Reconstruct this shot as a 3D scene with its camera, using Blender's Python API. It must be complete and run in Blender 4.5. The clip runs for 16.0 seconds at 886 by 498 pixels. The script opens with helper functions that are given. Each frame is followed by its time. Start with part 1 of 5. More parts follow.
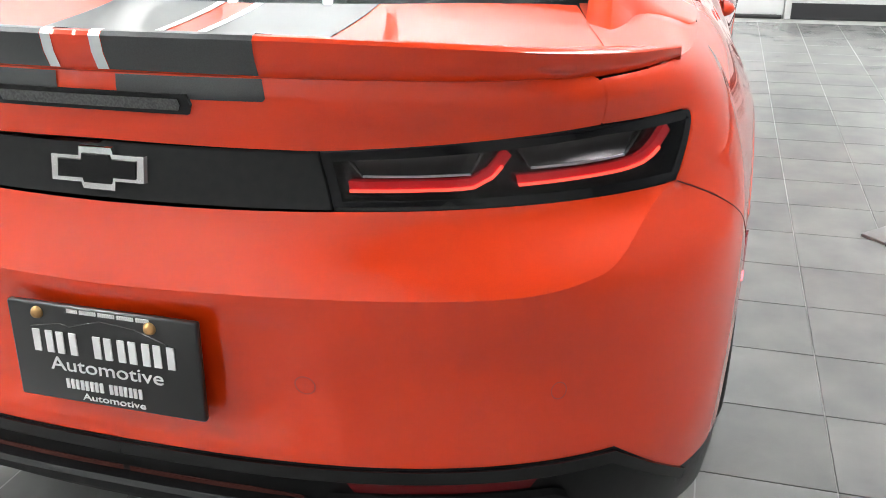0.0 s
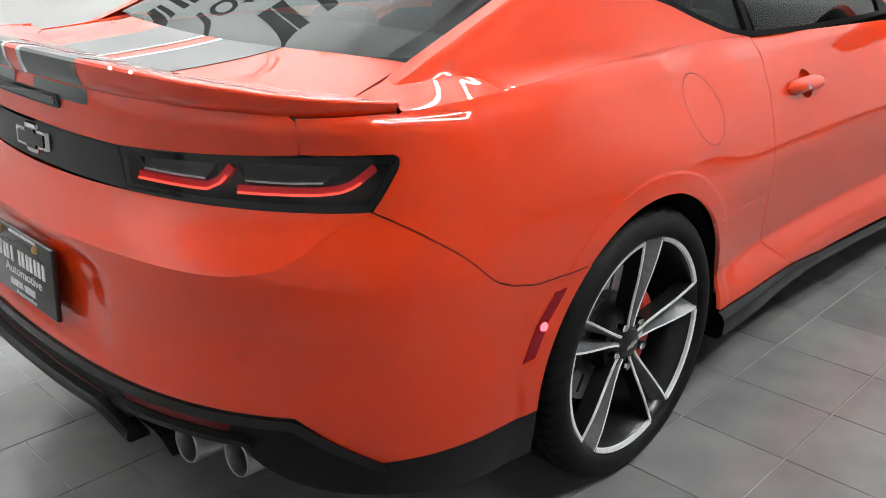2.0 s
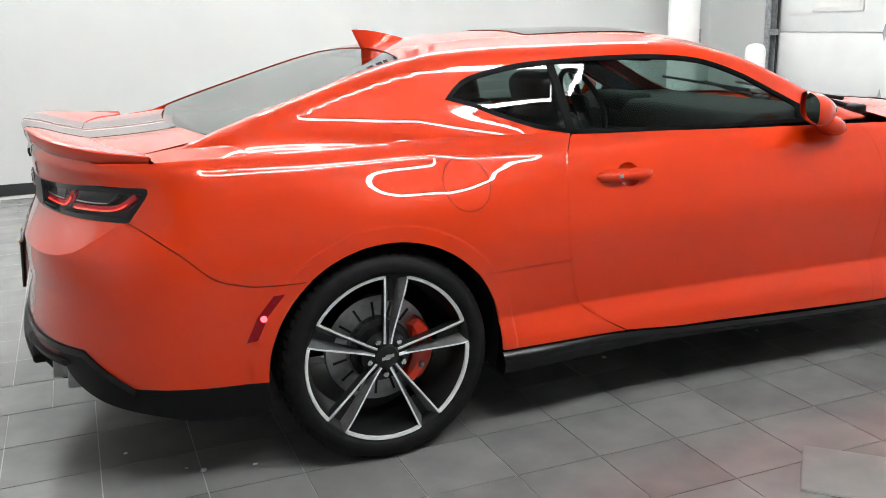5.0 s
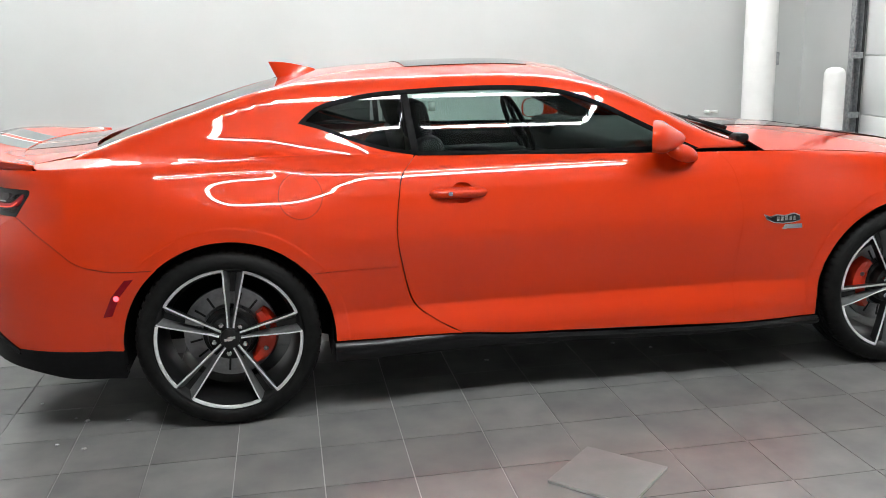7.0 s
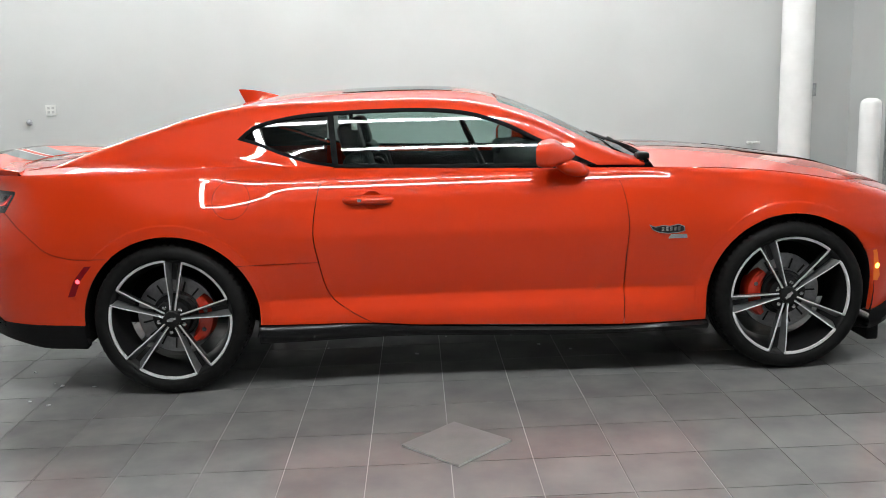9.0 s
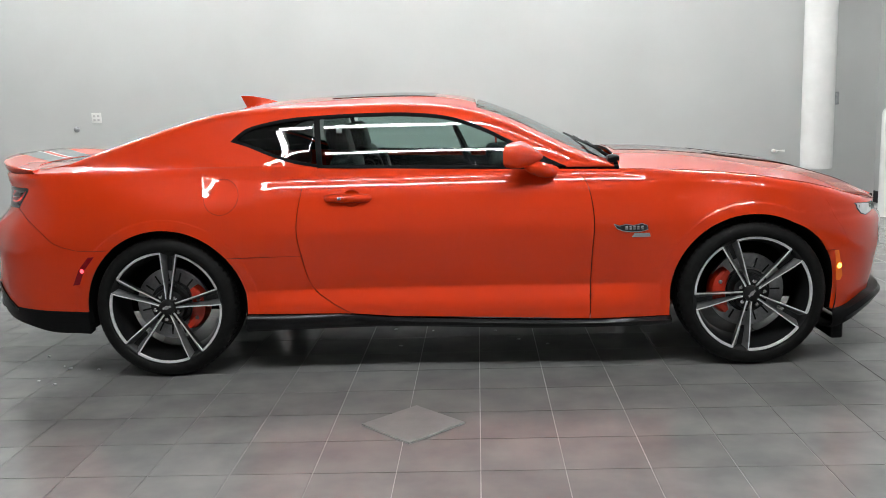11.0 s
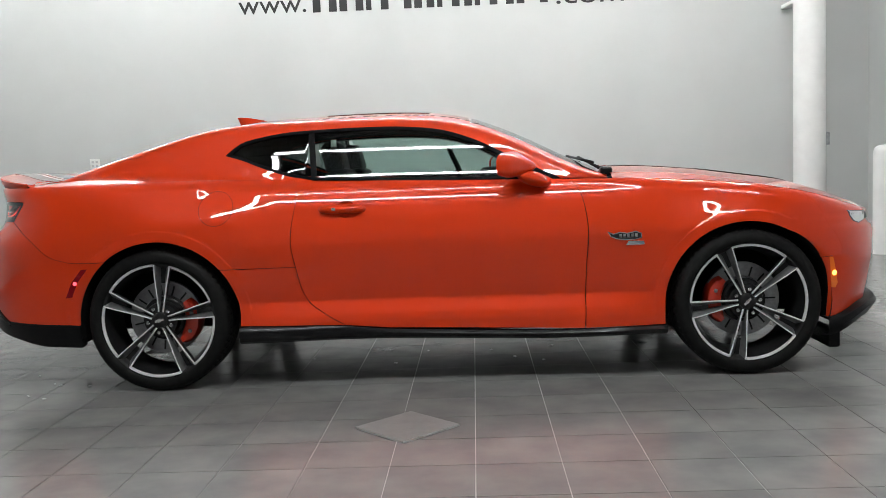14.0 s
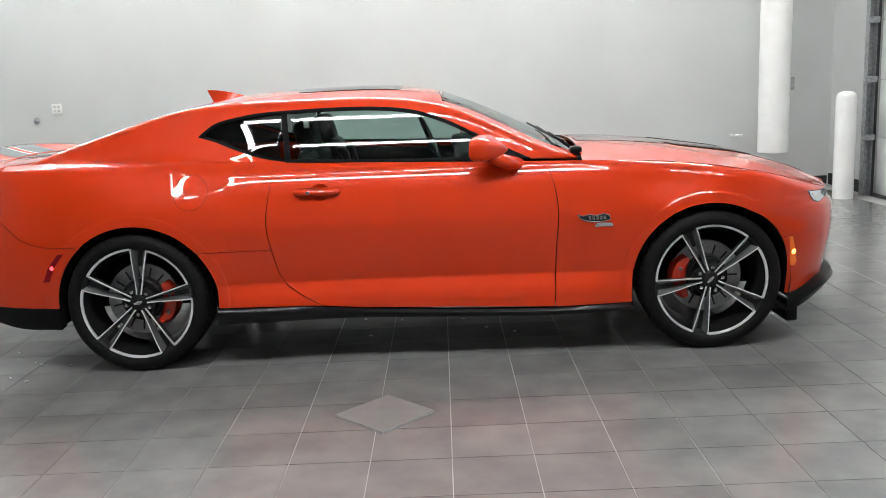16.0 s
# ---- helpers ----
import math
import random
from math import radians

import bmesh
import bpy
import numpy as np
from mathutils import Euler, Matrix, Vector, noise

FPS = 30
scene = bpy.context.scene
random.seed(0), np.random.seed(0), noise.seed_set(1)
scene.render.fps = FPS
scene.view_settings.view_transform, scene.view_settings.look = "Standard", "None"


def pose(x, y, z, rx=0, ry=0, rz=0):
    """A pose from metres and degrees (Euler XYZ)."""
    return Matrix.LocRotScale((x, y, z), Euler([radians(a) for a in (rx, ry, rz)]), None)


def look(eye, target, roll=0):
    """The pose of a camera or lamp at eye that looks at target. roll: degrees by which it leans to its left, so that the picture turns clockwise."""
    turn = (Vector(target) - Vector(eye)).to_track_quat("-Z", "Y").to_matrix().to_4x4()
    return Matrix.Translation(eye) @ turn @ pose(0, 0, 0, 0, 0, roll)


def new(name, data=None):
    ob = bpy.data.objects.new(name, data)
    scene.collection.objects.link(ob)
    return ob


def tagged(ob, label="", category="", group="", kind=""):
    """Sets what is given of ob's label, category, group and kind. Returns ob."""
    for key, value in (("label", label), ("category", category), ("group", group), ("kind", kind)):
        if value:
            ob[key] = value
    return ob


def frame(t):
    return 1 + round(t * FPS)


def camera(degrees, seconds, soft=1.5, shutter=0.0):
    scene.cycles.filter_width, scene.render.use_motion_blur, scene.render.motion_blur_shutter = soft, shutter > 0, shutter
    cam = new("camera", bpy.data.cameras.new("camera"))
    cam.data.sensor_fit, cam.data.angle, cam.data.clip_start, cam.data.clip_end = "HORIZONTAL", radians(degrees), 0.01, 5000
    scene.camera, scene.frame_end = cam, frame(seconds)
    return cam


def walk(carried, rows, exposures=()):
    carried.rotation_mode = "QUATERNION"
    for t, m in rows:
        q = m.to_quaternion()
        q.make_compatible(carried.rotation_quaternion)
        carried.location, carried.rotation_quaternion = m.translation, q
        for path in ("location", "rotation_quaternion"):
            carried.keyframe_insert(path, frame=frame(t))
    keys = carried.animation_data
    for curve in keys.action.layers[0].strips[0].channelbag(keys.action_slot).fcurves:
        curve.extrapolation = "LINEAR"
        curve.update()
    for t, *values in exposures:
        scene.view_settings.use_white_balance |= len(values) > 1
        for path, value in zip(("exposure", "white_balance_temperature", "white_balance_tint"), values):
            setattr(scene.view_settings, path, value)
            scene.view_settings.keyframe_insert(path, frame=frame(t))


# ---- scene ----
cam = camera(52.8, 16.0, 0.8)
PATH = [
    (0, (-2.02, -0.821, 1.289), (-0.269, -0.297, 0.479), -1.1),
    (0.5, (-2.009, -1.109, 1.315), (-0.38, -0.261, 0.524), -1.4),
    (1, (-1.96, -1.388, 1.342), (-0.455, -0.326, 0.562), -1.8),
    (1.5, (-1.823, -1.665, 1.338), (-0.42, -0.459, 0.579), -1.2),
    (2, (-1.7, -1.936, 1.357), (-0.375, -0.628, 0.627), -0.2),
    (2.5, (-1.619, -2.181, 1.381), (-0.363, -0.773, 0.716), -0.4),
    (3, (-1.495, -2.401, 1.396), (-0.335, -0.897, 0.771), -0.6),
    (3.5, (-1.313, -2.655, 1.374), (-0.263, -1.055, 0.792), -1.0),
    (4, (-1.16, -2.943, 1.387), (-0.234, -1.26, 0.83), -1.3),
    (6.5, (-0.066, -4.032, 1.374), (0.382, -2.134, 0.928), -1.4),
    (7, (0.265, -4.215, 1.419), (0.594, -2.294, 0.967), -1.6),
    (7.5, (0.501, -4.402, 1.383), (0.755, -2.461, 0.973), -1.6),
    (8, (0.697, -4.542, 1.37), (0.897, -2.59, 0.983), -1.7),
    (8.5, (0.941, -4.678, 1.362), (1.064, -2.718, 0.987), -1.8),
    (9, (1.135, -4.826, 1.348), (1.185, -2.86, 0.984), -1.9),
    (9.5, (1.32, -4.943, 1.355), (1.303, -2.975, 0.999), -1.9),
    (10, (1.486, -5.017, 1.35), (1.409, -3.05, 0.999), -1.9),
    (12.5, (1.55, -5.094, 1.142), (1.461, -3.113, 0.877), -2.0),
    (13, (1.537, -5.1, 1.064), (1.445, -3.115, 0.838), -2.1),
    (13.5, (1.539, -5.102, 1.03), (1.451, -3.114, 0.835), -2.1),
    (14, (1.544, -5.106, 1.037), (1.469, -3.116, 0.851), -2.2),
    (14.5, (1.56, -5.103, 1.09), (1.501, -3.117, 0.863), -2.3),
    (15, (1.548, -5.115, 1.188), (1.502, -3.177, 0.695), -2.2),
    (15.5, (1.537, -5.162, 1.318), (1.511, -3.226, 0.818), -2.4),
    (16, (1.524, -5.153, 1.364), (1.517, -3.189, 0.989), -2.4),
]
walk(cam, [(t, look(eye, target, roll)) for t, eye, target, roll in PATH], exposures=[(0, 1.10), (.5, .94), (1, .70), (2, .68), (3, .64), (4, .56), (6.5, .58), (7.5, .27), (10, .22), (12.5, -.02), (14.5, .0), (15, .36), (15.5, .48), (16, .20)])

# ---- light ----
world = bpy.data.worlds.new("world")
scene.world = world
world.use_nodes = True
world.node_tree.nodes["Background"].inputs[0].default_value = (0.8, 0.85, 0.9, 1)
world.node_tree.nodes["Background"].inputs[1].default_value = 0.05
scene.view_settings.exposure = 0.0


# ---- materials ----
def shader(name, colour, rough=0.5, metal=0.0, coat=0.0, spec=0.5, emit=None, power=0.0, coat_ior=1.5):
    m = bpy.data.materials.new(name)
    m.use_nodes = True
    b = m.node_tree.nodes["Principled BSDF"]
    b.inputs["Base Color"].default_value = (*colour, 1)
    b.inputs["Roughness"].default_value = rough
    b.inputs["Metallic"].default_value = metal
    b.inputs["Coat Weight"].default_value = coat
    b.inputs["Coat Roughness"].default_value = 0.02
    b.inputs["Coat IOR"].default_value = coat_ior
    b.inputs["Specular IOR Level"].default_value = spec
    if emit:
        b.inputs["Emission Color"].default_value = (*emit, 1)
        b.inputs["Emission Strength"].default_value = power
    return m


def vary(m, scale, low, high, bump=0.0, bump_scale=200.0, rough=None, detail=4.0, pieces=0.0):
    """Mottle a material's colour between two tones, give it grain and a rough relief."""
    t = m.node_tree
    b = t.nodes["Principled BSDF"]
    co = t.nodes.new("ShaderNodeNewGeometry")
    n = t.nodes.new("ShaderNodeTexNoise")
    n.inputs["Scale"].default_value, n.inputs["Detail"].default_value = scale, detail
    t.links.new(co.outputs["Position"], n.inputs["Vector"])
    r = t.nodes.new("ShaderNodeValToRGB")
    r.color_ramp.elements[0].position, r.color_ramp.elements[1].position = 0.3, 0.72
    r.color_ramp.elements[0].color, r.color_ramp.elements[1].color = (*low, 1), (*high, 1)
    t.links.new(n.outputs["Fac"], r.inputs["Fac"])
    out = r.outputs["Color"]
    if pieces:
        info = t.nodes.new("ShaderNodeObjectInfo")
        hsv = t.nodes.new("ShaderNodeHueSaturation")
        span = t.nodes.new("ShaderNodeMapRange")
        span.inputs["To Min"].default_value, span.inputs["To Max"].default_value = 1 - pieces, 1 + pieces
        t.links.new(info.outputs["Random"], span.inputs["Value"])
        t.links.new(span.outputs["Result"], hsv.inputs["Value"])
        t.links.new(out, hsv.inputs["Color"])
        out = hsv.outputs["Color"]
    t.links.new(out, b.inputs["Base Color"])
    if rough:
        rr = t.nodes.new("ShaderNodeMapRange")
        rr.inputs["To Min"].default_value, rr.inputs["To Max"].default_value = rough
        n2 = t.nodes.new("ShaderNodeTexNoise")
        n2.inputs["Scale"].default_value, n2.inputs["Detail"].default_value = scale * 3.3, 5
        t.links.new(co.outputs["Position"], n2.inputs["Vector"])
        t.links.new(n2.outputs["Fac"], rr.inputs["Value"])
        t.links.new(rr.outputs["Result"], b.inputs["Roughness"])
    if bump:
        n3 = t.nodes.new("ShaderNodeTexNoise")
        n3.inputs["Scale"].default_value, n3.inputs["Detail"].default_value = bump_scale, 3
        t.links.new(co.outputs["Position"], n3.inputs["Vector"])
        bp = t.nodes.new("ShaderNodeBump")
        bp.inputs["Strength"].default_value, bp.inputs["Distance"].default_value = bump, 0.002
        t.links.new(n3.outputs["Fac"], bp.inputs["Height"])
        t.links.new(bp.outputs["Normal"], b.inputs["Normal"])
    return m


def glazing(name, tint, rough=0.0, head_on=0.04):
    """Tinted pane: what is behind shows through the tint, with a mirror gloss that grows to the edge."""
    m = bpy.data.materials.new(name)
    m.use_nodes = True
    t = m.node_tree
    t.nodes.clear()
    out = t.nodes.new("ShaderNodeOutputMaterial")
    mix = t.nodes.new("ShaderNodeMixShader")
    clear = t.nodes.new("ShaderNodeBsdfTransparent")
    gloss = t.nodes.new("ShaderNodeBsdfGlossy")
    lw = t.nodes.new("ShaderNodeLayerWeight")
    lw.inputs["Blend"].default_value = 0.5
    fifth = t.nodes.new("ShaderNodeMath")
    fifth.operation = "POWER"
    fifth.inputs[1].default_value = 5.0
    span = t.nodes.new("ShaderNodeMapRange")
    span.inputs["To Min"].default_value = head_on
    clear.inputs["Color"].default_value = (*tint, 1)
    gloss.inputs["Roughness"].default_value = rough
    t.links.new(lw.outputs["Facing"], fifth.inputs[0])
    t.links.new(fifth.outputs[0], span.inputs["Value"])
    t.links.new(span.outputs["Result"], mix.inputs[0])
    t.links.new(clear.outputs[0], mix.inputs[1])
    t.links.new(gloss.outputs[0], mix.inputs[2])
    t.links.new(mix.outputs[0], out.inputs[0])
    return m


PAINT = vary(shader("orange_paint", (0.68, 0.048, 0.006), 0.45, 0.10, 1.0, 0.1, coat_ior=1.54), 600, (0.63, 0.033, 0.0008), (0.69, 0.038, 0.0012))
STRIPE = vary(shader("stripe_dark_grey", (0.02, 0.021, 0.023), 0.32, 0.0, 0.9, 0.3), 500, (0.016, 0.017, 0.019), (0.026, 0.028, 0.031))
STRIPE_PALE = shader("stripe_silver", (0.62, 0.63, 0.64), 0.3, 0.3, 0.6)
SATIN = vary(shader("satin_black_plastic", (0.007, 0.007, 0.008), 0.42, 0, 0, 0.16), 40, (0.004, 0.004, 0.0045), (0.007, 0.007, 0.0075), 0.15, 900, (0.34, 0.5))
SKIRT = vary(shader("semi_gloss_black", (0.006, 0.006, 0.007), 0.25, 0, 0, 0.3), 40, (0.004, 0.004, 0.0045), (0.007, 0.007, 0.0075), 0.05, 900, (0.2, 0.3))
BADGE = vary(shader("satin_badge_panel", (0.012, 0.0125, 0.0135), 0.35, 0, 0, 0.3), 60, (0.010, 0.0105, 0.0115), (0.015, 0.0155, 0.0165), 0, 200, (0.3, 0.4))
GLOSSBLACK = shader("gloss_black", (0.003, 0.003, 0.004), 0.06, 0, 0.0, 0.35)
SEAM = shader("dark_gap", (0.06, 0.007, 0.003), 0.9)
RUBBER = vary(shader("tyre_rubber", (0.016, 0.016, 0.017), 0.75, 0, 0, 0.12), 30, (0.007, 0.007, 0.007), (0.012, 0.012, 0.012), 0.3, 300, (0.5, 0.7))
RIMDARK = vary(shader("wheel_dark_grey", (0.012, 0.012, 0.013), 0.35, 0.0, 0.2, 0.3), 60, (0.007, 0.007, 0.0075), (0.012, 0.012, 0.0125))
RIMSIDE = vary(shader("wheel_satin_grey", (0.15, 0.15, 0.153), 0.28, 0.7), 60, (0.22, 0.221, 0.224), (0.28, 0.281, 0.285))
RIMCUT = vary(shader("machined_aluminium", (0.62, 0.62, 0.63), 0.3, 0.25), 90, (0.72, 0.72, 0.73), (0.85, 0.85, 0.86))
STEEL = vary(shader("brake_disc_steel", (0.42, 0.42, 0.43), 0.35, 0.9), 50, (0.26, 0.26, 0.27), (0.36, 0.36, 0.37))
CHROME = shader("chrome", (0.78, 0.78, 0.79), 0.08, 1.0)
CALIPER = shader("caliper_red", (0.62, 0.035, 0.012), 0.35, 0, 0.6)
TRIMBLACK = shader("window_trim_black", (0.003, 0.003, 0.0035), 0.45, 0, 0, 0.05)
GLASS = glazing("side_glass", (0.56, 0.68, 0.645), 0.0, 0.036)
GLASS_DARK = glazing("quarter_glass", (0.17, 0.20, 0.19), 0.0, 0.036)
GLASS_REAR = glazing("rear_glass", (0.46, 0.53, 0.51), 0.0, 0.13)
GLASS_CLEAR = glazing("windscreen_glass", (0.60, 0.71, 0.675), 0.0, 0.06)
LENS = glazing("smoked_lens", (0.66, 0.63, 0.64), 0.0, 0.022)
LAMPBODY = shader("lamp_housing", (0.006, 0.006, 0.007), 0.2, 0.0, 0.2)
LAMPGREY = shader("lamp_reflector", (0.17, 0.17, 0.175), 0.22, 0.6)
DARKLENS = vary(shader("dark_lens", (0.05, 0.05, 0.052), 0.2, 0, 0.4), 300, (0.03, 0.03, 0.032), (0.07, 0.07, 0.072))
REDBAR = shader("red_light_bar", (0.42, 0.01, 0.012), 0.25, 0, 0.5, 0.5, (1.0, 0.02, 0.03), 0.13)
REDHOT = shader("red_light_core", (0.8, 0.1, 0.02), 0.25, 0, 0.5, 0.5, (1.0, 0.06, 0.045), 1.5)
REDLENS = shader("red_reflector", (0.10, 0.002, 0.004), 0.3, 0, 0, 0.2)
REDGLOW = shader("lit_red_lens", (0.10, 0.002, 0.004), 0.2, 0, 0, 0.3, (1.0, 0.0, 0.02), 0.05)
MARKHOT = shader("red_marker_core", (0.8, 0.05, 0.05), 0.25, 0, 0.5, 0.5, (1.0, 0.05, 0.07), 4.0)
AMBER = shader("amber_lamp", (0.75, 0.14, 0.01), 0.2, 0, 0.5, 0.5, (1.0, 0.2, 0.02), 0.12)
AMBERHOT = shader("amber_core", (1.0, 0.5, 0.1), 0.2, 0, 0, 0.5, (1.0, 0.45, 0.06), 5.0)
CABIN = vary(shader("cabin_black", (0.012, 0.012, 0.013), 0.7, 0, 0, 0.2), 25, (0.003, 0.003, 0.0035), (0.007, 0.007, 0.0075), 0.2, 500)
LEATHER = vary(shader("seat_leather", (0.01, 0.01, 0.0105), 0.5, 0, 0, 0.25), 30, (0.006, 0.006, 0.0065), (0.013, 0.013, 0.0135), 0.25, 400)
WALLPAINT = vary(shader("wall_paint", (0.52, 0.53, 0.525), 0.55), 1.3, (0.505, 0.515, 0.51), (0.545, 0.555, 0.55), 0.08, 250, (0.5, 0.62))
BLOCKPAINT = vary(shader("column_paint", (0.78, 0.78, 0.77), 0.5), 6, (0.74, 0.74, 0.73), (0.82, 0.82, 0.81), 0.35, 120)
SOUTHPAINT = vary(shader("grey_wall_paint", (0.26, 0.26, 0.265), 0.6), 1.3, (0.24, 0.24, 0.245), (0.28, 0.28, 0.285), 0.08, 250)
WESTPAINT = vary(shader("worn_wall_paint", (0.61, 0.6, 0.585), 0.6), 1.3, (0.57, 0.56, 0.545), (0.65, 0.64, 0.625), 0.08, 250)
CEILPAINT = vary(shader("ceiling_paint", (0.46, 0.46, 0.465), 0.7), 3, (0.43, 0.43, 0.435), (0.49, 0.49, 0.495))
DOORPAINT = vary(shader("garage_door_paint", (0.74, 0.75, 0.75), 0.45), 4, (0.72, 0.73, 0.73), (0.77, 0.78, 0.78), 0.1, 150)
TRACK = vary(shader("galvanised_track", (0.35, 0.36, 0.37), 0.45, 0.6), 30, (0.25, 0.26, 0.27), (0.45, 0.46, 0.47))
BASE = shader("black_cove_base", (0.018, 0.018, 0.02), 0.5)
TILE = vary(shader("slate_tile", (0.17, 0.168, 0.163), 0.35), 5.0, (0.157, 0.159, 0.158), (0.222, 0.217, 0.211), 0.08, 160, (0.11, 0.27), 6.0, 0.09)
TILE_DULL = vary(shader("dull_slate_tile", (0.18, 0.178, 0.172), 0.5, 0, 0, 0.3), 9.0, (0.165, 0.165, 0.162), (0.21, 0.206, 0.2), 0.15, 160, (0.30, 0.46))
GROUT = vary(shader("grout", (0.28, 0.275, 0.27), 0.8), 1.6, (0.16, 0.158, 0.155), (0.44, 0.435, 0.425))
CLAY = vary(shader("raw_tile_edge", (0.5, 0.49, 0.47), 0.7), 40, (0.42, 0.41, 0.395), (0.56, 0.55, 0.53))
SENSOR = shader("sensor_edge", (0.42, 0.022, 0.003), 0.5)
PLATE = shader("plate_black", (0.01, 0.01, 0.011), 0.35, 0, 0.3)
WHITEINK = shader("white_ink", (0.75, 0.75, 0.76), 0.5)
BRASS = shader("brass_screw", (0.55, 0.33, 0.14), 0.35, 0.9)
INK = shader("black_letter_vinyl", (0.012, 0.012, 0.012), 0.5)
TUBE = shader("lamp_tube", (0.9, 0.9, 0.9), 0.5, 0, 0, 0.5, (0.97, 1.0, 0.99), 96.0)
TUBE_MID = shader("mid_lamp_tube", (0.9, 0.9, 0.9), 0.5, 0, 0, 0.5, (0.97, 1.0, 0.99), 84.0)
TUBE_OLD = shader("older_lamp_tube", (0.9, 0.9, 0.9), 0.5, 0, 0, 0.5, (0.97, 1.0, 0.99), 76.0)
WHITEPLASTIC = shader("white_plastic", (0.75, 0.75, 0.73), 0.4)
SOCKET = shader("socket_face", (0.5, 0.5, 0.49), 0.4)
LITTER = vary(shader("floor_litter", (0.5, 0.5, 0.5), 0.6), 40, (0.3, 0.3, 0.3), (0.7, 0.7, 0.7))


# ---- building helpers ----
def thing(name, label, category, place=(0, 0, 0), group="", kind=""):
    e = new(name)
    e.location = place
    return tagged(e, label, category, group, kind)


def finish(ob, parent):
    if parent:
        ob.parent = parent
        far = Matrix.Identity(4)
        p = parent
        while p:
            far = Matrix.Translation(p.location) @ far
            p = p.parent
        ob.matrix_parent_inverse = far.inverted()
    return ob


def part(name, bm, material, parent=None, label="", smooth=True, angle=None):
    """Link a bmesh, in world coordinates, as one mesh object under a thing or a part."""
    me = bpy.data.meshes.new(name)
    if smooth:
        for f in bm.faces:
            f.smooth = True
        if angle:
            lim = radians(angle)
            for e in bm.edges:
                if len(e.link_faces) == 2 and e.calc_face_angle(0) > lim:
                    e.smooth = False
    bm.to_mesh(me)
    bm.free()
    for m in material if isinstance(material, (list, tuple)) else (material,):
        me.materials.append(m)
    ob = finish(new(name, me), parent)
    return tagged(ob, label) if label else ob


def box(bm, lo, hi, bevel=0.0, m=None, seg=2):
    r = bmesh.ops.create_cube(bm, size=1)
    c = [(a + b) / 2 for a, b in zip(lo, hi)]
    d = [abs(b - a) for a, b in zip(lo, hi)]
    for v in r["verts"]:
        v.co = Vector((c[0] + v.co.x * d[0], c[1] + v.co.y * d[1], c[2] + v.co.z * d[2]))
        if m:
            v.co = m @ v.co
    if bevel:
        bmesh.ops.bevel(bm, geom=list({e for v in r["verts"] for e in v.link_edges}), offset=bevel, segments=seg, affect="EDGES", profile=0.5)


def boxed(*a, **k):
    bm = bmesh.new()
    box(bm, *a, **k)
    return bm


def tube(bm, p, q, r0, r1=None, seg=20, caps=True):
    """A round bar from p to q."""
    p, q = Vector(p), Vector(q)
    r1 = r0 if r1 is None else r1
    z = (q - p).normalized()
    x = z.orthogonal().normalized()
    y = z.cross(x)
    rings = []
    for c, r in ((p, r0), (q, r1)):
        rings.append([bm.verts.new(c + r * (math.cos(2 * math.pi * i / seg) * x + math.sin(2 * math.pi * i / seg) * y)) for i in range(seg)])
    for i in range(seg):
        bm.faces.new((rings[0][i], rings[0][(i + 1) % seg], rings[1][(i + 1) % seg], rings[1][i]))
    if caps:
        bm.faces.new(rings[0][::-1])
        bm.faces.new(rings[1])


def lathe(bm, prof, centre, axis="Y", seg=64, close=False):
    """Turn a profile of (radius, offset along the axis) round an axis through centre."""
    c = Vector(centre)
    rings = []
    for r, h in prof:
        ring = []
        for i in range(seg):
            a = 2 * math.pi * i / seg
            if axis == "Y":
                v = Vector((r * math.cos(a), h, r * math.sin(a)))
            elif axis == "X":
                v = Vector((h, r * math.cos(a), r * math.sin(a)))
            else:
                v = Vector((r * math.cos(a), r * math.sin(a), h))
            ring.append(bm.verts.new(c + v))
        rings.append(ring)
    pairs = list(zip(rings, rings[1:])) + ([(rings[-1], rings[0])] if close else [])
    for a, b in pairs:
        for i in range(seg):
            bm.faces.new((a[i], a[(i + 1) % seg], b[(i + 1) % seg], b[i]))
    bmesh.ops.recalc_face_normals(bm, faces=bm.faces)


def sheet(bm, rows, loop=False):
    """Faces between rows of points."""
    vs = [[bm.verts.new(p) for p in r] for r in rows]
    for a, b in zip(vs, vs[1:]):
        n = len(a)
        for i in range(n if loop else n - 1):
            j = (i + 1) % n
            bm.faces.new((a[i], a[j], b[j], b[i]))
    return vs


def line(*pts):
    """A smooth monotone curve through (t, value) knots."""
    t = np.array([p[0] for p in pts], float)
    v = np.array([p[1] for p in pts], float)
    h, d = np.diff(t), np.diff(v) / np.diff(t)
    m = np.zeros(len(t))
    for i in range(1, len(t) - 1):
        if d[i - 1] * d[i] > 0:
            w1, w2 = 2 * h[i] + h[i - 1], h[i] + 2 * h[i - 1]
            m[i] = (w1 + w2) / (w1 / d[i - 1] + w2 / d[i])
    m[0], m[-1] = d[0], d[-1]

    def f(x):
        x = min(max(float(x), t[0]), t[-1])
        i = min(max(int(np.searchsorted(t, x)) - 1, 0), len(h) - 1)
        s = (x - t[i]) / h[i]
        return ((1 + 2 * s) * (1 - s) ** 2 * v[i] + s * (1 - s) ** 2 * h[i] * m[i] + s * s * (3 - 2 * s) * v[i + 1] + s * s * (s - 1) * h[i] * m[i + 1])
    return f


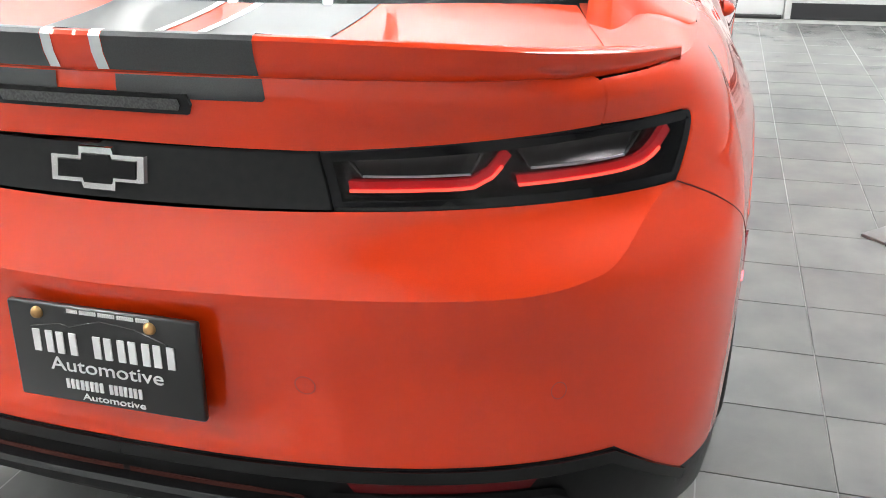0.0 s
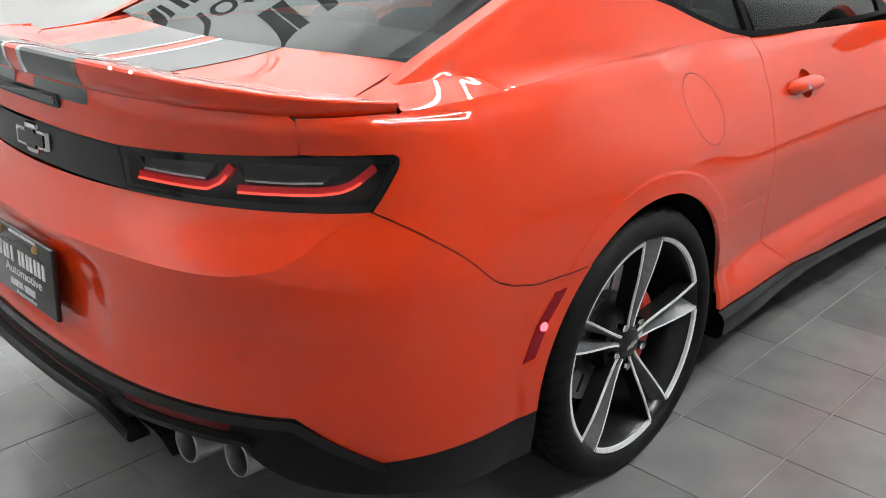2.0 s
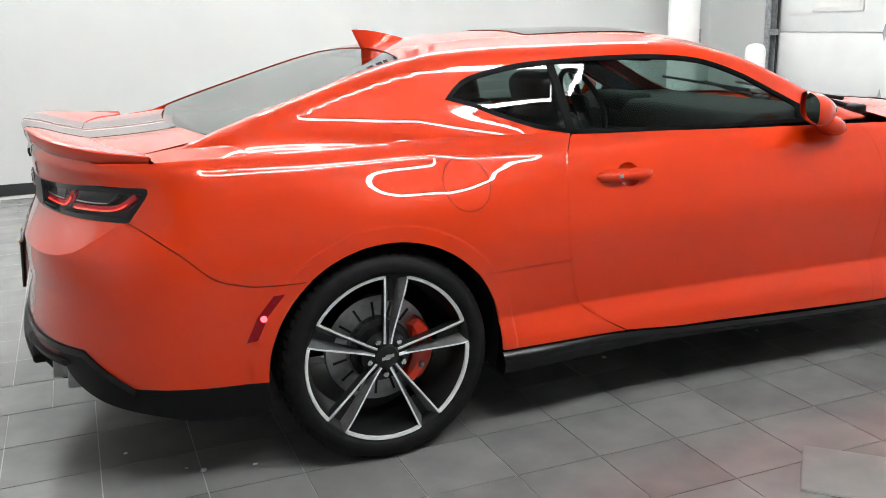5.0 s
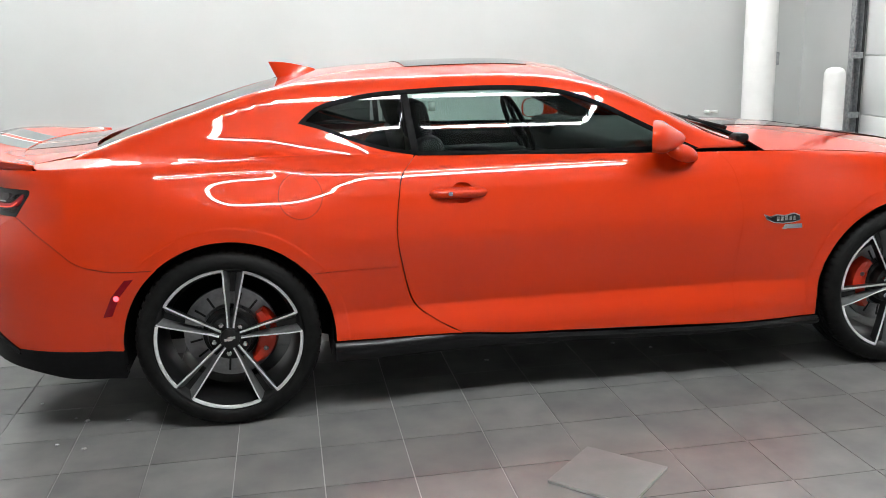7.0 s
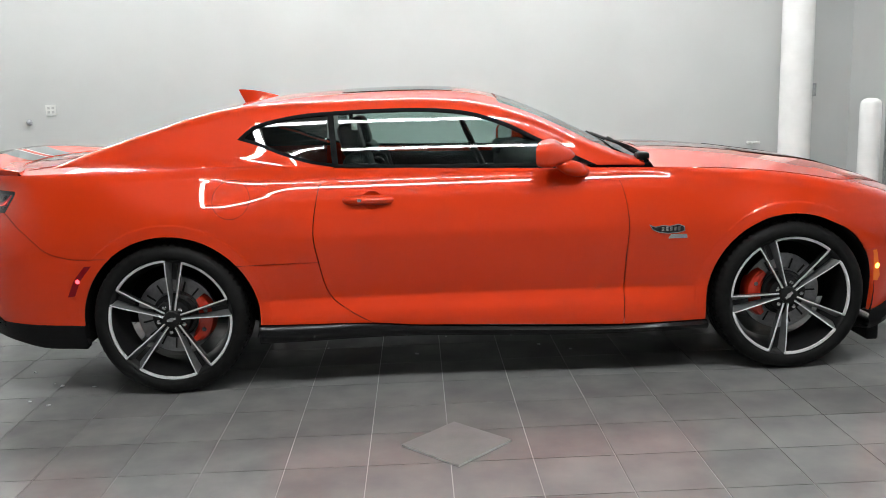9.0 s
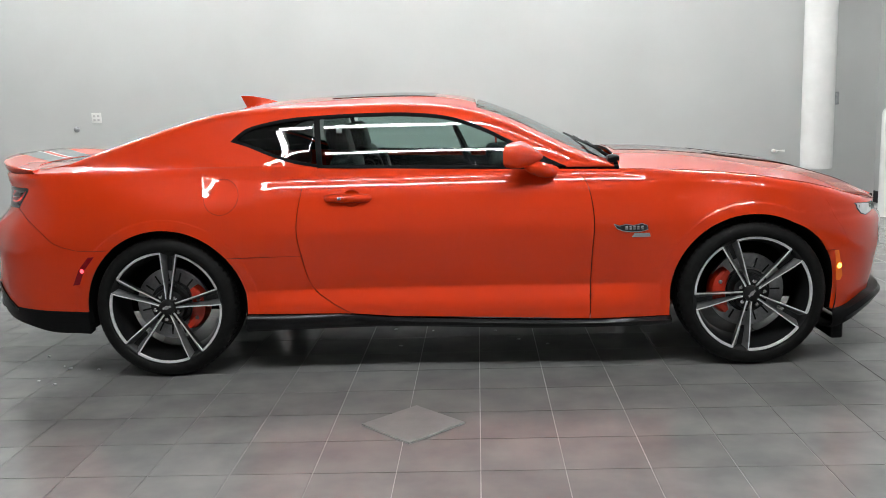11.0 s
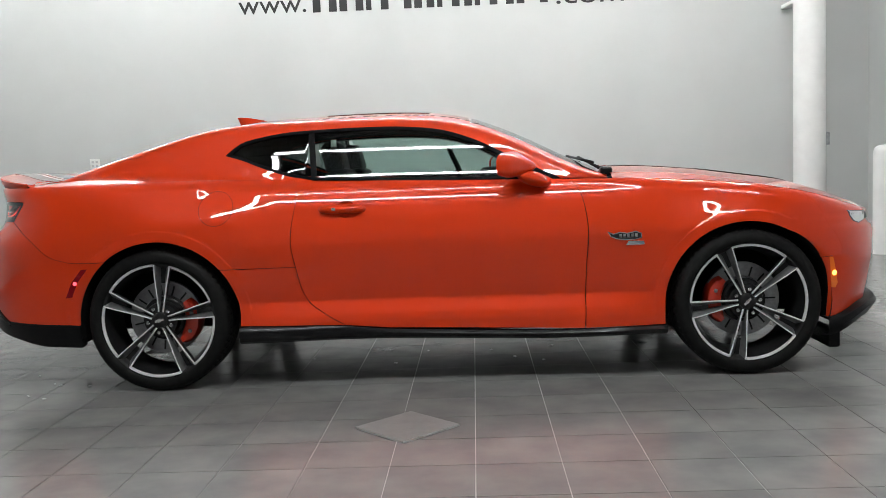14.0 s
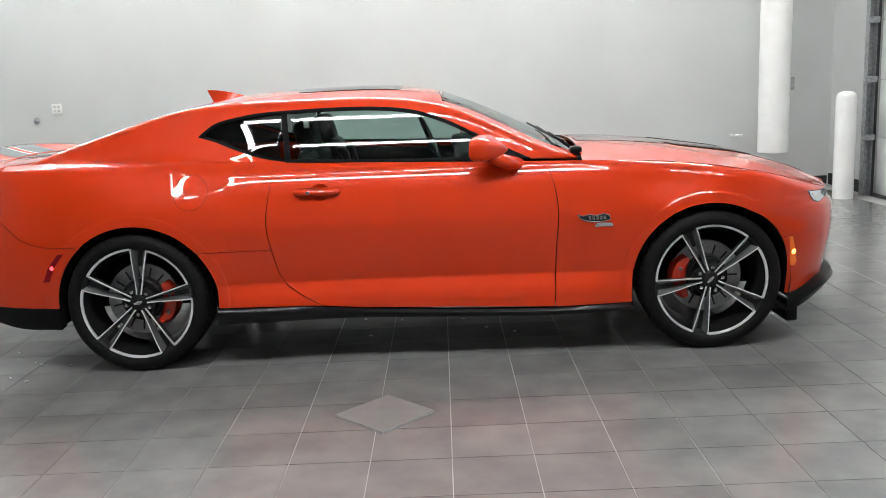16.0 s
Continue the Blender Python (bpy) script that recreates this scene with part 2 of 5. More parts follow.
def fair(*pts):
    """A fair curve (natural cubic) through (t, value) knots, for surfaces that mirror."""
    t = np.array([p[0] for p in pts], float)
    v = np.array([p[1] for p in pts], float)
    n = len(t)
    h = np.diff(t)
    A, B = np.eye(n), np.zeros(n)
    for i in range(1, n - 1):
        A[i, i - 1:i + 2] = h[i - 1], 2 * (h[i - 1] + h[i]), h[i]
        B[i] = 6 * ((v[i + 1] - v[i]) / h[i] - (v[i] - v[i - 1]) / h[i - 1])
    m = np.linalg.solve(A, B)

    def f(x):
        x = min(max(float(x), t[0]), t[-1])
        i = min(max(int(np.searchsorted(t, x)) - 1, 0), n - 2)
        a, b = (t[i + 1] - x) / h[i], (x - t[i]) / h[i]
        return a * v[i] + b * v[i + 1] + ((a ** 3 - a) * m[i] + (b ** 3 - b) * m[i + 1]) * h[i] ** 2 / 6
    return f


def path2(pts, step=0.02):
    """A flat polyline, resampled evenly."""
    out = []
    for (a, b), (c, d) in zip(pts, pts[1:]):
        n = max(1, int(math.hypot(c - a, d - b) / step + 0.5))
        out += [(a + (c - a) * i / n, b + (d - b) * i / n) for i in range(n)]
    return out + [pts[-1]]


def smooth2(pts, n=None, step=0.02):
    """A smooth (Catmull-Rom) flat curve through points."""
    p = [pts[0], *pts, pts[-1]]
    out = []
    for k in range(1, len(p) - 2):
        L = math.hypot(p[k + 1][0] - p[k][0], p[k + 1][1] - p[k][1])
        m = max(1, int(L / step + 0.5))
        for i in range(m):
            s = i / m
            out.append(tuple(0.5 * (2 * b + (c - a) * s + (2 * a - 5 * b + 4 * c - d) * s * s + (3 * b - a - 3 * c + d) * s ** 3)
                             for a, b, c, d in zip(p[k - 1], p[k], p[k + 1], p[k + 2])))
    return out + [pts[-1]]


def inside(p, poly):
    x, y = p
    hit = False
    for (a, b), (c, d) in zip(poly, poly[1:] + poly[:1]):
        if (b > y) != (d > y) and x < (c - a) * (y - b) / (d - b) + a:
            hit = not hit
    return hit


def clean(poly):
    return [p for p, q in zip(poly, poly[1:] + poly[:1]) if math.hypot(p[0] - q[0], p[1] - q[1]) > 1e-5]


def inset(poly, g):
    """Draw a closed flat outline in by g."""
    poly = clean(poly)
    area = sum(a * d - c * b for (a, b), (c, d) in zip(poly, poly[1:] + poly[:1]))
    k = g if area > 0 else -g
    out = []
    for o, p, q in zip(poly[-1:] + poly[:-1], poly, poly[1:] + poly[:1]):
        d1, d2 = (Vector(p) - Vector(o)).normalized(), (Vector(q) - Vector(p)).normalized()
        n1, n2 = Vector((-d1.y, d1.x)), Vector((-d2.y, d2.x))
        m = n1 + n2
        if m.length < 0.3:
            m = n1
        m = m / max(m.dot(n1), 0.4)
        out.append((p[0] + m.x * k, p[1] + m.y * k))
    return out


def panel(name, outline, surf, material, parent, label="", step=0.03, depth=0.012, side=-1, holes=(), gap=0.0025, both=False, lift=0.0, lim=None, crease=()):
    """A skin panel: the outline, in the surface's own two coordinates, is filled with a fine mesh laid on the surface,
    with its edges turned in by depth. side: -1 the right side of the car, 1 the left; both: one panel over both; crease: runs of points that the mesh follows."""
    from mathutils.geometry import delaunay_2d_cdt
    mid = None
    if both:
        ends = [p[0] for p in outline]
        mid = min(ends) if abs(min(ends)) > 1.6 and min(ends) < 0 else max(ends)
        outline = [(mid if abs(p[0] - mid) < 0.004 else q[0], q[1]) for p, q in zip(clean(outline), inset(outline, gap))]
    else:
        outline = inset(outline, gap)
    pts = [Vector(p) for p in outline]
    n = len(pts)
    edges = [(i, (i + 1) % n) for i in range(n)]
    loops = [list(range(n))]
    for h in holes:
        k = len(pts)
        pts += [Vector(p) for p in h]
        edges += [(k + i, k + (i + 1) % len(h)) for i in range(len(h))]
        loops.append(list(range(k, k + len(h))))
    us, vs = [p[0] for p in outline], [p[1] for p in outline]
    gx = np.arange(min(us) + step * 0.5, max(us), step)
    gy = np.arange(min(vs) + step * 0.5, max(vs), step)
    border = np.array([(p[0], p[1]) for p in pts])
    poly = [tuple(p) for p in outline]
    sharp = []
    for x, y in (p for run in crease for p in path2(run, 0.012)):
        if np.min(np.hypot(border[:, 0] - x, border[:, 1] - y)) > 0.004 and inside((x, y), poly) and not any(inside((x, y), list(h)) for h in holes):
            sharp.append((x, y))
    pts += [Vector(p) for p in sharp]
    edge_pts = np.array(sharp) if sharp else np.array([(1e3, 1e3)])
    for x in gx:
        for y in gy:
            if np.min(np.hypot(edge_pts[:, 0] - x, edge_pts[:, 1] - y)) < 0.0065:
                continue
            if np.min(np.hypot(border[:, 0] - x, border[:, 1] - y)) < step * 0.45:
                continue
            if inside((x, y), poly) and not any(inside((x, y), list(h)) for h in holes):
                pts.append(Vector((x, y)))
    co, _, tris, *_ = delaunay_2d_cdt(pts, edges, [], 1 if not holes else 0, 1e-6)
    if holes:
        keep = []
        for f in tris:
            c = sum((co[i] for i in f), Vector((0, 0))) / 3
            if inside((c.x, c.y), poly) and not any(inside((c.x, c.y), list(h)) for h in holes):
                keep.append(f)
        tris = keep
    e = 0.002

    def point(p, s):
        x, y, z = surf(p[0], p[1])
        return Vector((x, s * y, z))

    keep_in = lim or (lambda a, b: (a, b))

    def normal(p, s):
        du = point(keep_in(p[0] + e, p[1]), s) - point(keep_in(p[0] - e, p[1]), s)
        dv = point(keep_in(p[0], p[1] + e), s) - point(keep_in(p[0], p[1] - e), s)
        q = du.cross(dv)
        if q.length < 1e-12:
            return Vector((0, s, 0))
        q.normalize()
        if abs(q.z) > 0.75:
            return q if q.z > 0 else -q
        return q if s < 0 else -q

    bm = bmesh.new()
    norms = []
    for s in ((-1, 1) if both else (side,)):
        nn = [normal(p, s) for p in co]
        vv = [bm.verts.new(point(p, s) + q * lift) for p, q in zip(co, nn)]
        norms += nn
        used = {}
        for f in tris:
            try:
                face = bm.faces.new([vv[i] for i in f])
            except ValueError:
                continue
            face.normal_update()
            if face.normal.dot(nn[f[0]]) < 0:
                face.normal_flip()
        where = {v: i for i, v in enumerate(vv)}
        if depth:
            for ed in [ed for ed in bm.edges if len(ed.link_faces) == 1 and ed.verts[0] in where]:
                f = ed.link_faces[0]
                a, b = ed.verts
                if both and abs(a.co.y) < 0.003 and abs(b.co.y) < 0.003:
                    continue
                for v in (a, b):
                    if v not in used:
                        i = where[v]
                        used[v] = bm.verts.new(v.co - nn[i] * depth)
                        norms.append(nn[i])
                try:
                    bm.faces.new((b, a, used[a], used[b]))
                except ValueError:
                    pass
    bm.verts.index_update()
    ob = part(name, bm, material, parent, label)
    me = ob.data
    me.normals_split_custom_set_from_vertices([tuple(q) for q in norms])
    return ob


# ---- the car's surfaces: x ahead from the rear axle, y half width, z up ----
width_line = fair((-0.45, 0.925), (-0.1, 0.945), (0.05, 0.947), (0.35, 0.930), (0.68, 0.905), (1.3, 0.895), (2.0, 0.918), (2.45, 0.935), (2.8, 0.945), (3.0, 0.938))
door_share = line((0.2, 0), (0.65, 1), (2.1, 1), (2.5, 0))
door_section = line((0.2, -0.006), (0.30, -0.004), (0.325, 0.0), (0.398, 0.0325), (0.404, 0.0350), (0.410, 0.0362), (0.416, 0.0356), (0.424, 0.0338), (0.48, 0.0235), (0.57, 0.011), (0.68, 0.0), (0.78, 0.020), (0.84, 0.040), (0.858, 0.0467), (0.868, 0.0512), (0.880, 0.0572), (0.90, 0.0675), (0.92, 0.0788), (0.935, 0.0880), (0.945, 0.0955), (0.96, 0.114), (0.99, 0.157), (1.1, 0.22))
haunch_section = fair((0.2, 0.03), (0.3, 0.015), (0.42, 0.006), (0.6, 0.0), (0.70, 0.003), (0.78, 0.013), (0.87, 0.037), (0.93, 0.061), (1.0, 0.097), (1.1, 0.15))
top_line = fair((-1.8, 1.0), (-1.0, 1.003), (-0.45, 1.006), (0.3, 1.008), (0.76, 0.992), (1.3, 0.972), (1.97, 0.955), (2.3, 0.945), (2.6, 0.925), (2.8, 0.905), (3.0, 0.872), (3.2, 0.828), (3.4, 0.782), (3.6, 0.752), (4.2, 0.745))
rear_line = line((0.2, -1.0), (0.30, -1.035), (0.43, -1.054), (0.55, -1.040), (0.66, -1.030), (0.74, -1.008), (0.83, -0.985), (0.9, -0.982), (1.0, -0.985), (1.05, -0.975))
rear_power = line((0.3, 2.65), (0.72, 2.65), (0.84, 2.25), (0.93, 2.25), (1.0, 2.55), (1.05, 2.55))
round_over = line((-0.45, 0.02), (0.05, 0.045), (2.2, 0.05), (3.2, 0.06))
front_line = line((0.15, 3.56), (0.3, 3.575), (0.42, 3.60), (0.55, 3.622), (0.64, 3.622), (0.675, 3.612), (0.695, 3.585), (0.735, 3.580), (0.745, 3.595), (0.85, 3.55))
REAR, FRONT, REAR_SPAN, FRONT_SPAN = -0.45, 3.0, 1.25, 1.15


RA, FA = (0.012, 0.333, 0.392), (2.806, 0.345, 0.382)


def shoulder_cut(x, z):
    """How far the shoulders over the wheels are drawn in above the swell of the arches."""
    rear = 0.037 * ease(x, -0.32, 0.10) * (1 - ease(x, 0.22, 0.62)) * ease(z, 0.775, 0.955)
    front = 0.046 * ease(x, 2.22, 2.62) * (1 - ease(x, 2.62, 3.02)) * ease(z, 0.685, 0.865)
    return rear + front


def half_width(x, z, top=None):
    a = door_share(x)
    top = top_line(x) if top is None else top
    q = min(max((z - (top - 0.055)) / 0.0565, 0), 0.995)
    over = round_over(x) * (1 - math.sqrt(1 - q * q))
    lip = 0.0
    for cx, cz, r in ((*RA,), (*FA,)):
        d = math.hypot(x - cx, z - cz) if z > cz else abs(x - cx)
        lip += 0.0028 * (1 - ease(d, r + 0.046, r + 0.058))
    return width_line(x) - 0.006 * (1 - a) + lip - shoulder_cut(x, z) - a * door_section(z) - (1 - a) * (haunch_section(z) + over)


def ease(x, a, b):
    s = min(max((x - a) / (b - a), 0), 1)
    return s * s * (3 - 2 * s)


def body(u, z):
    """The lower body: u runs along the side like x, and on round the corners to the middle of either end."""
    if u < REAR:
        n = rear_power(z)
        f = min((REAR - u) / REAR_SPAN, 1.0) * math.pi / 2
        x = REAR - (REAR - rear_line(z)) * math.sin(f) ** (2 / n)
        y = half_width(REAR, z) * max(math.cos(f), 0) ** (2 / n)
        dent = (1 - ease(y, 0.25, 0.36)) * ease(z, 0.47, 0.53) * (1 - ease(z, 0.67, 0.715))
        c = crest_height(u)
        if z >= c:
            g = max(0.0, 1 - (z - c) / (0.838 - c)) if z < 0.838 and c < 0.837 else 0.0
        else:
            g = (1 - min((c - z) / 0.13, 1)) ** 1.4
        return x + 0.012 * dent - crest_size(u) * g, y, z
    if u > FRONT:
        n = 2.4
        f = min((u - FRONT) / FRONT_SPAN, 1.0) * math.pi / 2
        w = half_width(FRONT, z, top_line(u))
        x = FRONT + (front_line(z) - FRONT) * math.sin(f) ** (2 / n)
        return x, w * max(math.cos(f), 0) ** (2 / n), z
    return u, half_width(u, z), z


def u_at_y(y, z):
    n = rear_power(z)
    return REAR - REAR_SPAN * math.acos(min(1, (y / half_width(REAR, z)) ** (n / 2))) / (math.pi / 2)


def u_at_x(x, z):
    if x >= REAR:
        return x
    n = rear_power(z)
    return REAR - REAR_SPAN * math.asin(min(1, ((REAR - x) / (REAR - rear_line(z))) ** (n / 2))) / (math.pi / 2)


MID = REAR - REAR_SPAN
CORNER = u_at_x(-0.725, 0.840)
crest_height = line((MID, 0.722), (u_at_y(0.22, 0.71), 0.728), (u_at_y(0.40, 0.71), 0.732), (u_at_y(0.62, 0.71), 0.737), (u_at_y(0.72, 0.72), 0.752), (CORNER, 0.838), (CORNER + 0.2, 0.838))
crest_size = line((MID, 0.022), (u_at_y(0.40, 0.71), 0.027), (u_at_y(0.62, 0.71), 0.034), (u_at_y(0.73, 0.72), 0.026), (CORNER, 0.0), (CORNER + 0.2, 0.0))
cabin_width = fair((-0.66, 0.70), (-0.55, 0.71), (0, 0.738), (0.4, 0.748), (0.9, 0.752), (1.4, 0.738), (2.0, 0.695), (2.25, 0.66))
rail_line = fair((-0.66, 0.992), (-0.55, 1.024), (-0.44, 1.063), (-0.2, 1.141), (0.0, 1.203), (0.19, 1.253), (0.4, 1.280), (0.75, 1.287), (1.1, 1.287), (1.4, 1.264), (1.6, 1.213), (1.8, 1.125), (2.0, 1.025), (2.2, 0.962), (2.3, 0.95))
crown_line = fair((-0.66, 1.004), (-0.56, 1.032), (-0.4, 1.086), (-0.2, 1.151), (0.0, 1.214), (0.2, 1.272), (0.4, 1.311), (0.8, 1.336), (1.1, 1.340), (1.35, 1.328), (1.5, 1.303), (1.65, 1.253), (1.9, 1.140), (2.2, 1.005), (2.3, 0.985))


def cabin_y(x, z):
    rail = rail_line(x)
    q = min(max((z - (rail - 0.045)) / 0.046, 0), 0.99)
    d = z - 0.987
    foot = top_line(x)
    y = cabin_width(x) - 0.47 * d - 0.25 * max(d, 0) ** 2 - 0.03 * (1 - math.sqrt(1 - q * q))
    step = half_width(x, foot) - (cabin_width(x) - 0.47 * (foot - 0.987)) if x > REAR else 0.0
    return y + step * math.exp(-max(z - foot, 0) / 0.025) * (1 - ease(x, 0.70, 0.80)) * ease(x, REAR, REAR + 0.1)


def cabin(x, z):
    return x, cabin_y(x, z), z


def crown(x, s):
    """Roof, rear glass and windscreen: s runs from the middle (0) to the roof rail (1)."""
    rail = rail_line(x)
    return x, cabin_y(x, rail) * s, rail + (crown_line(x) - rail) * (1 - abs(s) ** 2.3)


hood_line = fair((2.1, 1.0), (2.34, 1.004), (2.58, 0.988), (2.78, 0.964), (2.98, 0.933), (3.16, 0.902), (3.30, 0.862), (3.45, 0.812), (3.56, 0.765), (3.66, 0.735))


nose_run = [body(u, top_line(u)) for u in np.linspace(FRONT, FRONT + FRONT_SPAN, 120)]
nose_x, nose_y, nose_z = ([p[i] for p in nose_run] for i in range(3))


def edge_height(x):
    return float(np.interp(x, nose_x, nose_z)) if x > FRONT else top_line(x)


def body_edge(x):
    """Half width at the top edge of the lower body."""
    if x <= REAR:
        z = top_line(-1.0)
        n = rear_power(z)
        return half_width(REAR, top_line(REAR)) * max(1 - min((REAR - x) / (REAR - rear_line(z)), 1) ** n, 0) ** (1 / n)
    if x >= FRONT:
        return float(np.interp(x, nose_x, nose_y))
    return half_width(x, top_line(x))


def bonnet(x, s):
    t = edge_height(x)
    return x, body_edge(x) * s, t + max(hood_line(x) - t, 0.0) * (1 - abs(s) ** 2.4)


deck_line = fair((-1.0, 1.028), (-0.8, 1.031), (-0.6, 1.040), (-0.5, 1.052), (-0.4, 1.075))


def deck(x, y):
    e = max(body_edge(x), 0.05)
    t = 1.0
    return x, y, t + (deck_line(x) - t) * max(1 - min(abs(y) / e, 1) ** 4.5, 0)


def on_cabin(x, z):
    return x, min(max(z, top_line(x) + 0.001), rail_line(x))


def on_crown(x, s):
    return x, min(max(s, -1), 1)


def on_body(u, z):
    return u, min(z, top_line(u))


def arc(cx, cz, r, a0, a1, n=40):
    return [(cx + r * math.cos(radians(a0 + (a1 - a0) * i / n)), cz + r * math.sin(radians(a0 + (a1 - a0) * i / n))) for i in range(n + 1)]


def smooth_run(pts):
    return smooth2(pts, step=0.025)


# ---- feature outlines along the body ----
LIGHT_IN_T, LIGHT_IN_B = (u_at_y(0.328, 0.921), 0.921), (u_at_y(0.345, 0.836), 0.836)
LIGHT_OUT_T, LIGHT_OUT_B = (u_at_x(-0.655, 0.935), 0.935), (u_at_x(-0.725, 0.840), 0.840)
LID_FOOT = (u_at_y(0.69, 0.938), 0.938)
bump_gap = smooth_run([LIGHT_OUT_B, (-0.60, 0.752), (-0.49, 0.672), (-0.42, 0.642), (-0.33, 0.636), (RA[0] + RA[2] * math.cos(radians(129.2)), RA[1] + RA[2] * math.sin(radians(129.2)))])
arch_rear = arc(*RA, 129.2, 39.3)
ARCH_END = arch_rear[0]
arch_rear_low = arc(*RA, 179, 129.2, 20)
door_rear = smooth_run([(0.905, 0.293), (0.80, 0.356), (0.716, 0.427), (0.676, 0.579), (0.659, 0.714), (0.678, 0.861), (0.700, 0.933), (0.758, 0.991)])
door_front = smooth_run([(2.046, 0.247), (2.052, 0.35), (2.060, 0.539), (2.071, 0.726), (2.046, 0.885), (1.992, 0.954)])
k = 0.032 / math.hypot(LID_FOOT[0] - LIGHT_OUT_T[0], LID_FOOT[1] - LIGHT_OUT_T[1])
T1 = (LIGHT_OUT_T[0] + k * (LID_FOOT[0] - LIGHT_OUT_T[0]), LIGHT_OUT_T[1] + k * (LID_FOOT[1] - LIGHT_OUT_T[1]))
T2 = (LIGHT_OUT_T[0] + 0.3 * (LIGHT_OUT_B[0] - LIGHT_OUT_T[0]), LIGHT_OUT_T[1] + 0.3 * (LIGHT_OUT_B[1] - LIGHT_OUT_T[1]))
lamp_corner = [tuple((1 - f) ** 2 * a + 2 * f * (1 - f) * b + f * f * c for a, b, c in zip(T1, LIGHT_OUT_T, T2)) for f in np.linspace(0, 1, 9)]
light_top = path2([LID_FOOT, T1], 0.03)
cut = min(range(len(door_rear)), key=lambda i: abs(door_rear[i][1] - 0.576))
rock_gap = path2([arch_rear[-1], door_rear[cut]], 0.03)
belt_rear = [(x, top_line(x) + 0.003) for x in np.arange(0.73, -0.44, -0.03)] + [(u, top_line(u) + 0.003) for u in np.arange(-0.46, u_at_y(0.69, 1.0), -0.03)] + [(u_at_y(0.69, 1.0), 1.003)]

quarter_outline = bump_gap + arch_rear[1:] + rock_gap[1:] + door_rear[cut + 1:] + belt_rear + path2([belt_rear[-1], LID_FOOT], 0.02)[1:] + light_top[1:] + lamp_corner[1:] + path2([T2, LIGHT_OUT_B], 0.02)[1:-1]
rocker_outline = arch_rear[-1:] + arc(*RA, 39.3, -3.5, 16)[1:] + path2([(0.405, 0.3055), (0.905, 0.293)], 0.03)[:-1] + door_rear[:cut + 1] + rock_gap[::-1][1:-1]
belt_door = [(x, top_line(x)) for x in np.arange(0.79, 1.97, 0.03)]
sill_door = path2([(2.046, 0.247), (1.121, 0.274), (0.905, 0.293)], 0.03)
door_outline = door_rear + belt_door + door_front[::-1] + sill_door[1:-1]
nose_gap = smooth_run([(3.05, top_line(3.05)), (3.115, 0.80), (3.19, 0.685), (3.255, 0.580), (3.215, 0.553), (3.128, 0.545)])
a1 = math.degrees(math.atan2(0.545 - FA[1], 3.128 - FA[0]))
fender_top = [(x, top_line(x)) for x in np.arange(2.02, 3.04, 0.03)]
fender_outline = door_front + fender_top + nose_gap + arc(*FA, a1, 180, 50)[1:] + path2([(2.424, 0.252), (2.046, 0.247)], 0.03)[:-1]
crest_run = [(u, crest_height(u)) for u in np.linspace(MID, CORNER, 60)]
shelf_outline = path2([(MID, 0.832), LIGHT_IN_B, LIGHT_OUT_B], 0.03) + crest_run[::-1][1:] + path2([(MID, 0.722), (MID, 0.832)], 0.03)[1:-1]
bumper_low = smooth_run([(-0.380, 0.335), (-0.60, 0.347), (u_at_x(-0.765, 0.357), 0.357)]) + path2([(u_at_x(-0.765, 0.357), 0.357), (u_at_y(0.745, 0.466), 0.466)], 0.03)[1:] + path2([(u_at_y(0.745, 0.466), 0.466), (MID, 0.462)], 0.03)[1:]
bumper_outline = bump_gap[:-1] + [ARCH_END] + arch_rear_low[::-1][1:] + bumper_low + path2([(MID, 0.462), (MID, 0.722)], 0.03)[1:] + crest_run[1:-1]
lid_outline = path2([(MID, 0.926), LIGHT_IN_T, LID_FOOT], 0.03) + path2([LID_FOOT, (u_at_y(0.69, 1.0), 1.0), (u_at_y(0.66, 1.02), 1.022), (MID, 1.03)], 0.03)[1:] + path2([(MID, 1.03), (MID, 0.926)], 0.03)[1:-1]
fascia_outline = path2([(MID, 0.836), LIGHT_IN_B], 0.03) + path2([LIGHT_IN_B, LIGHT_IN_T], 0.02)[1:] + path2([LIGHT_IN_T, (MID, 0.922)], 0.03)[1:] + path2([(MID, 0.922), (MID, 0.836)], 0.03)[1:-1]
light_outline = path2([LIGHT_IN_B, LIGHT_OUT_B], 0.02) + path2([LIGHT_OUT_B, T2], 0.02)[1:] + lamp_corner[::-1][1:] + path2([T1, LID_FOOT, LIGHT_IN_T], 0.02)[1:] + path2([LIGHT_IN_T, LIGHT_IN_B], 0.02)[1:-1]
NOSE = FRONT + FRONT_SPAN


def nose_low(u):
    return 0.258 + 0.055 * ease(u, 3.2, 3.5)


nose_outline = nose_gap[:-1] + arc(*FA, a1, 2, 16) + [(u, nose_low(u)) for u in np.arange(3.189, NOSE, 0.03)] + path2([(NOSE, nose_low(NOSE)), (NOSE, 0.745)], 0.03) + [(u, top_line(u)) for u in np.arange(NOSE - 0.03, 3.06, -0.02)]

CUP = [(0.925 + 0.046 * math.cos(2 * math.pi * i / 40), 0.847 + 0.040 * math.sin(2 * math.pi * i / 40)) for i in range(40)]

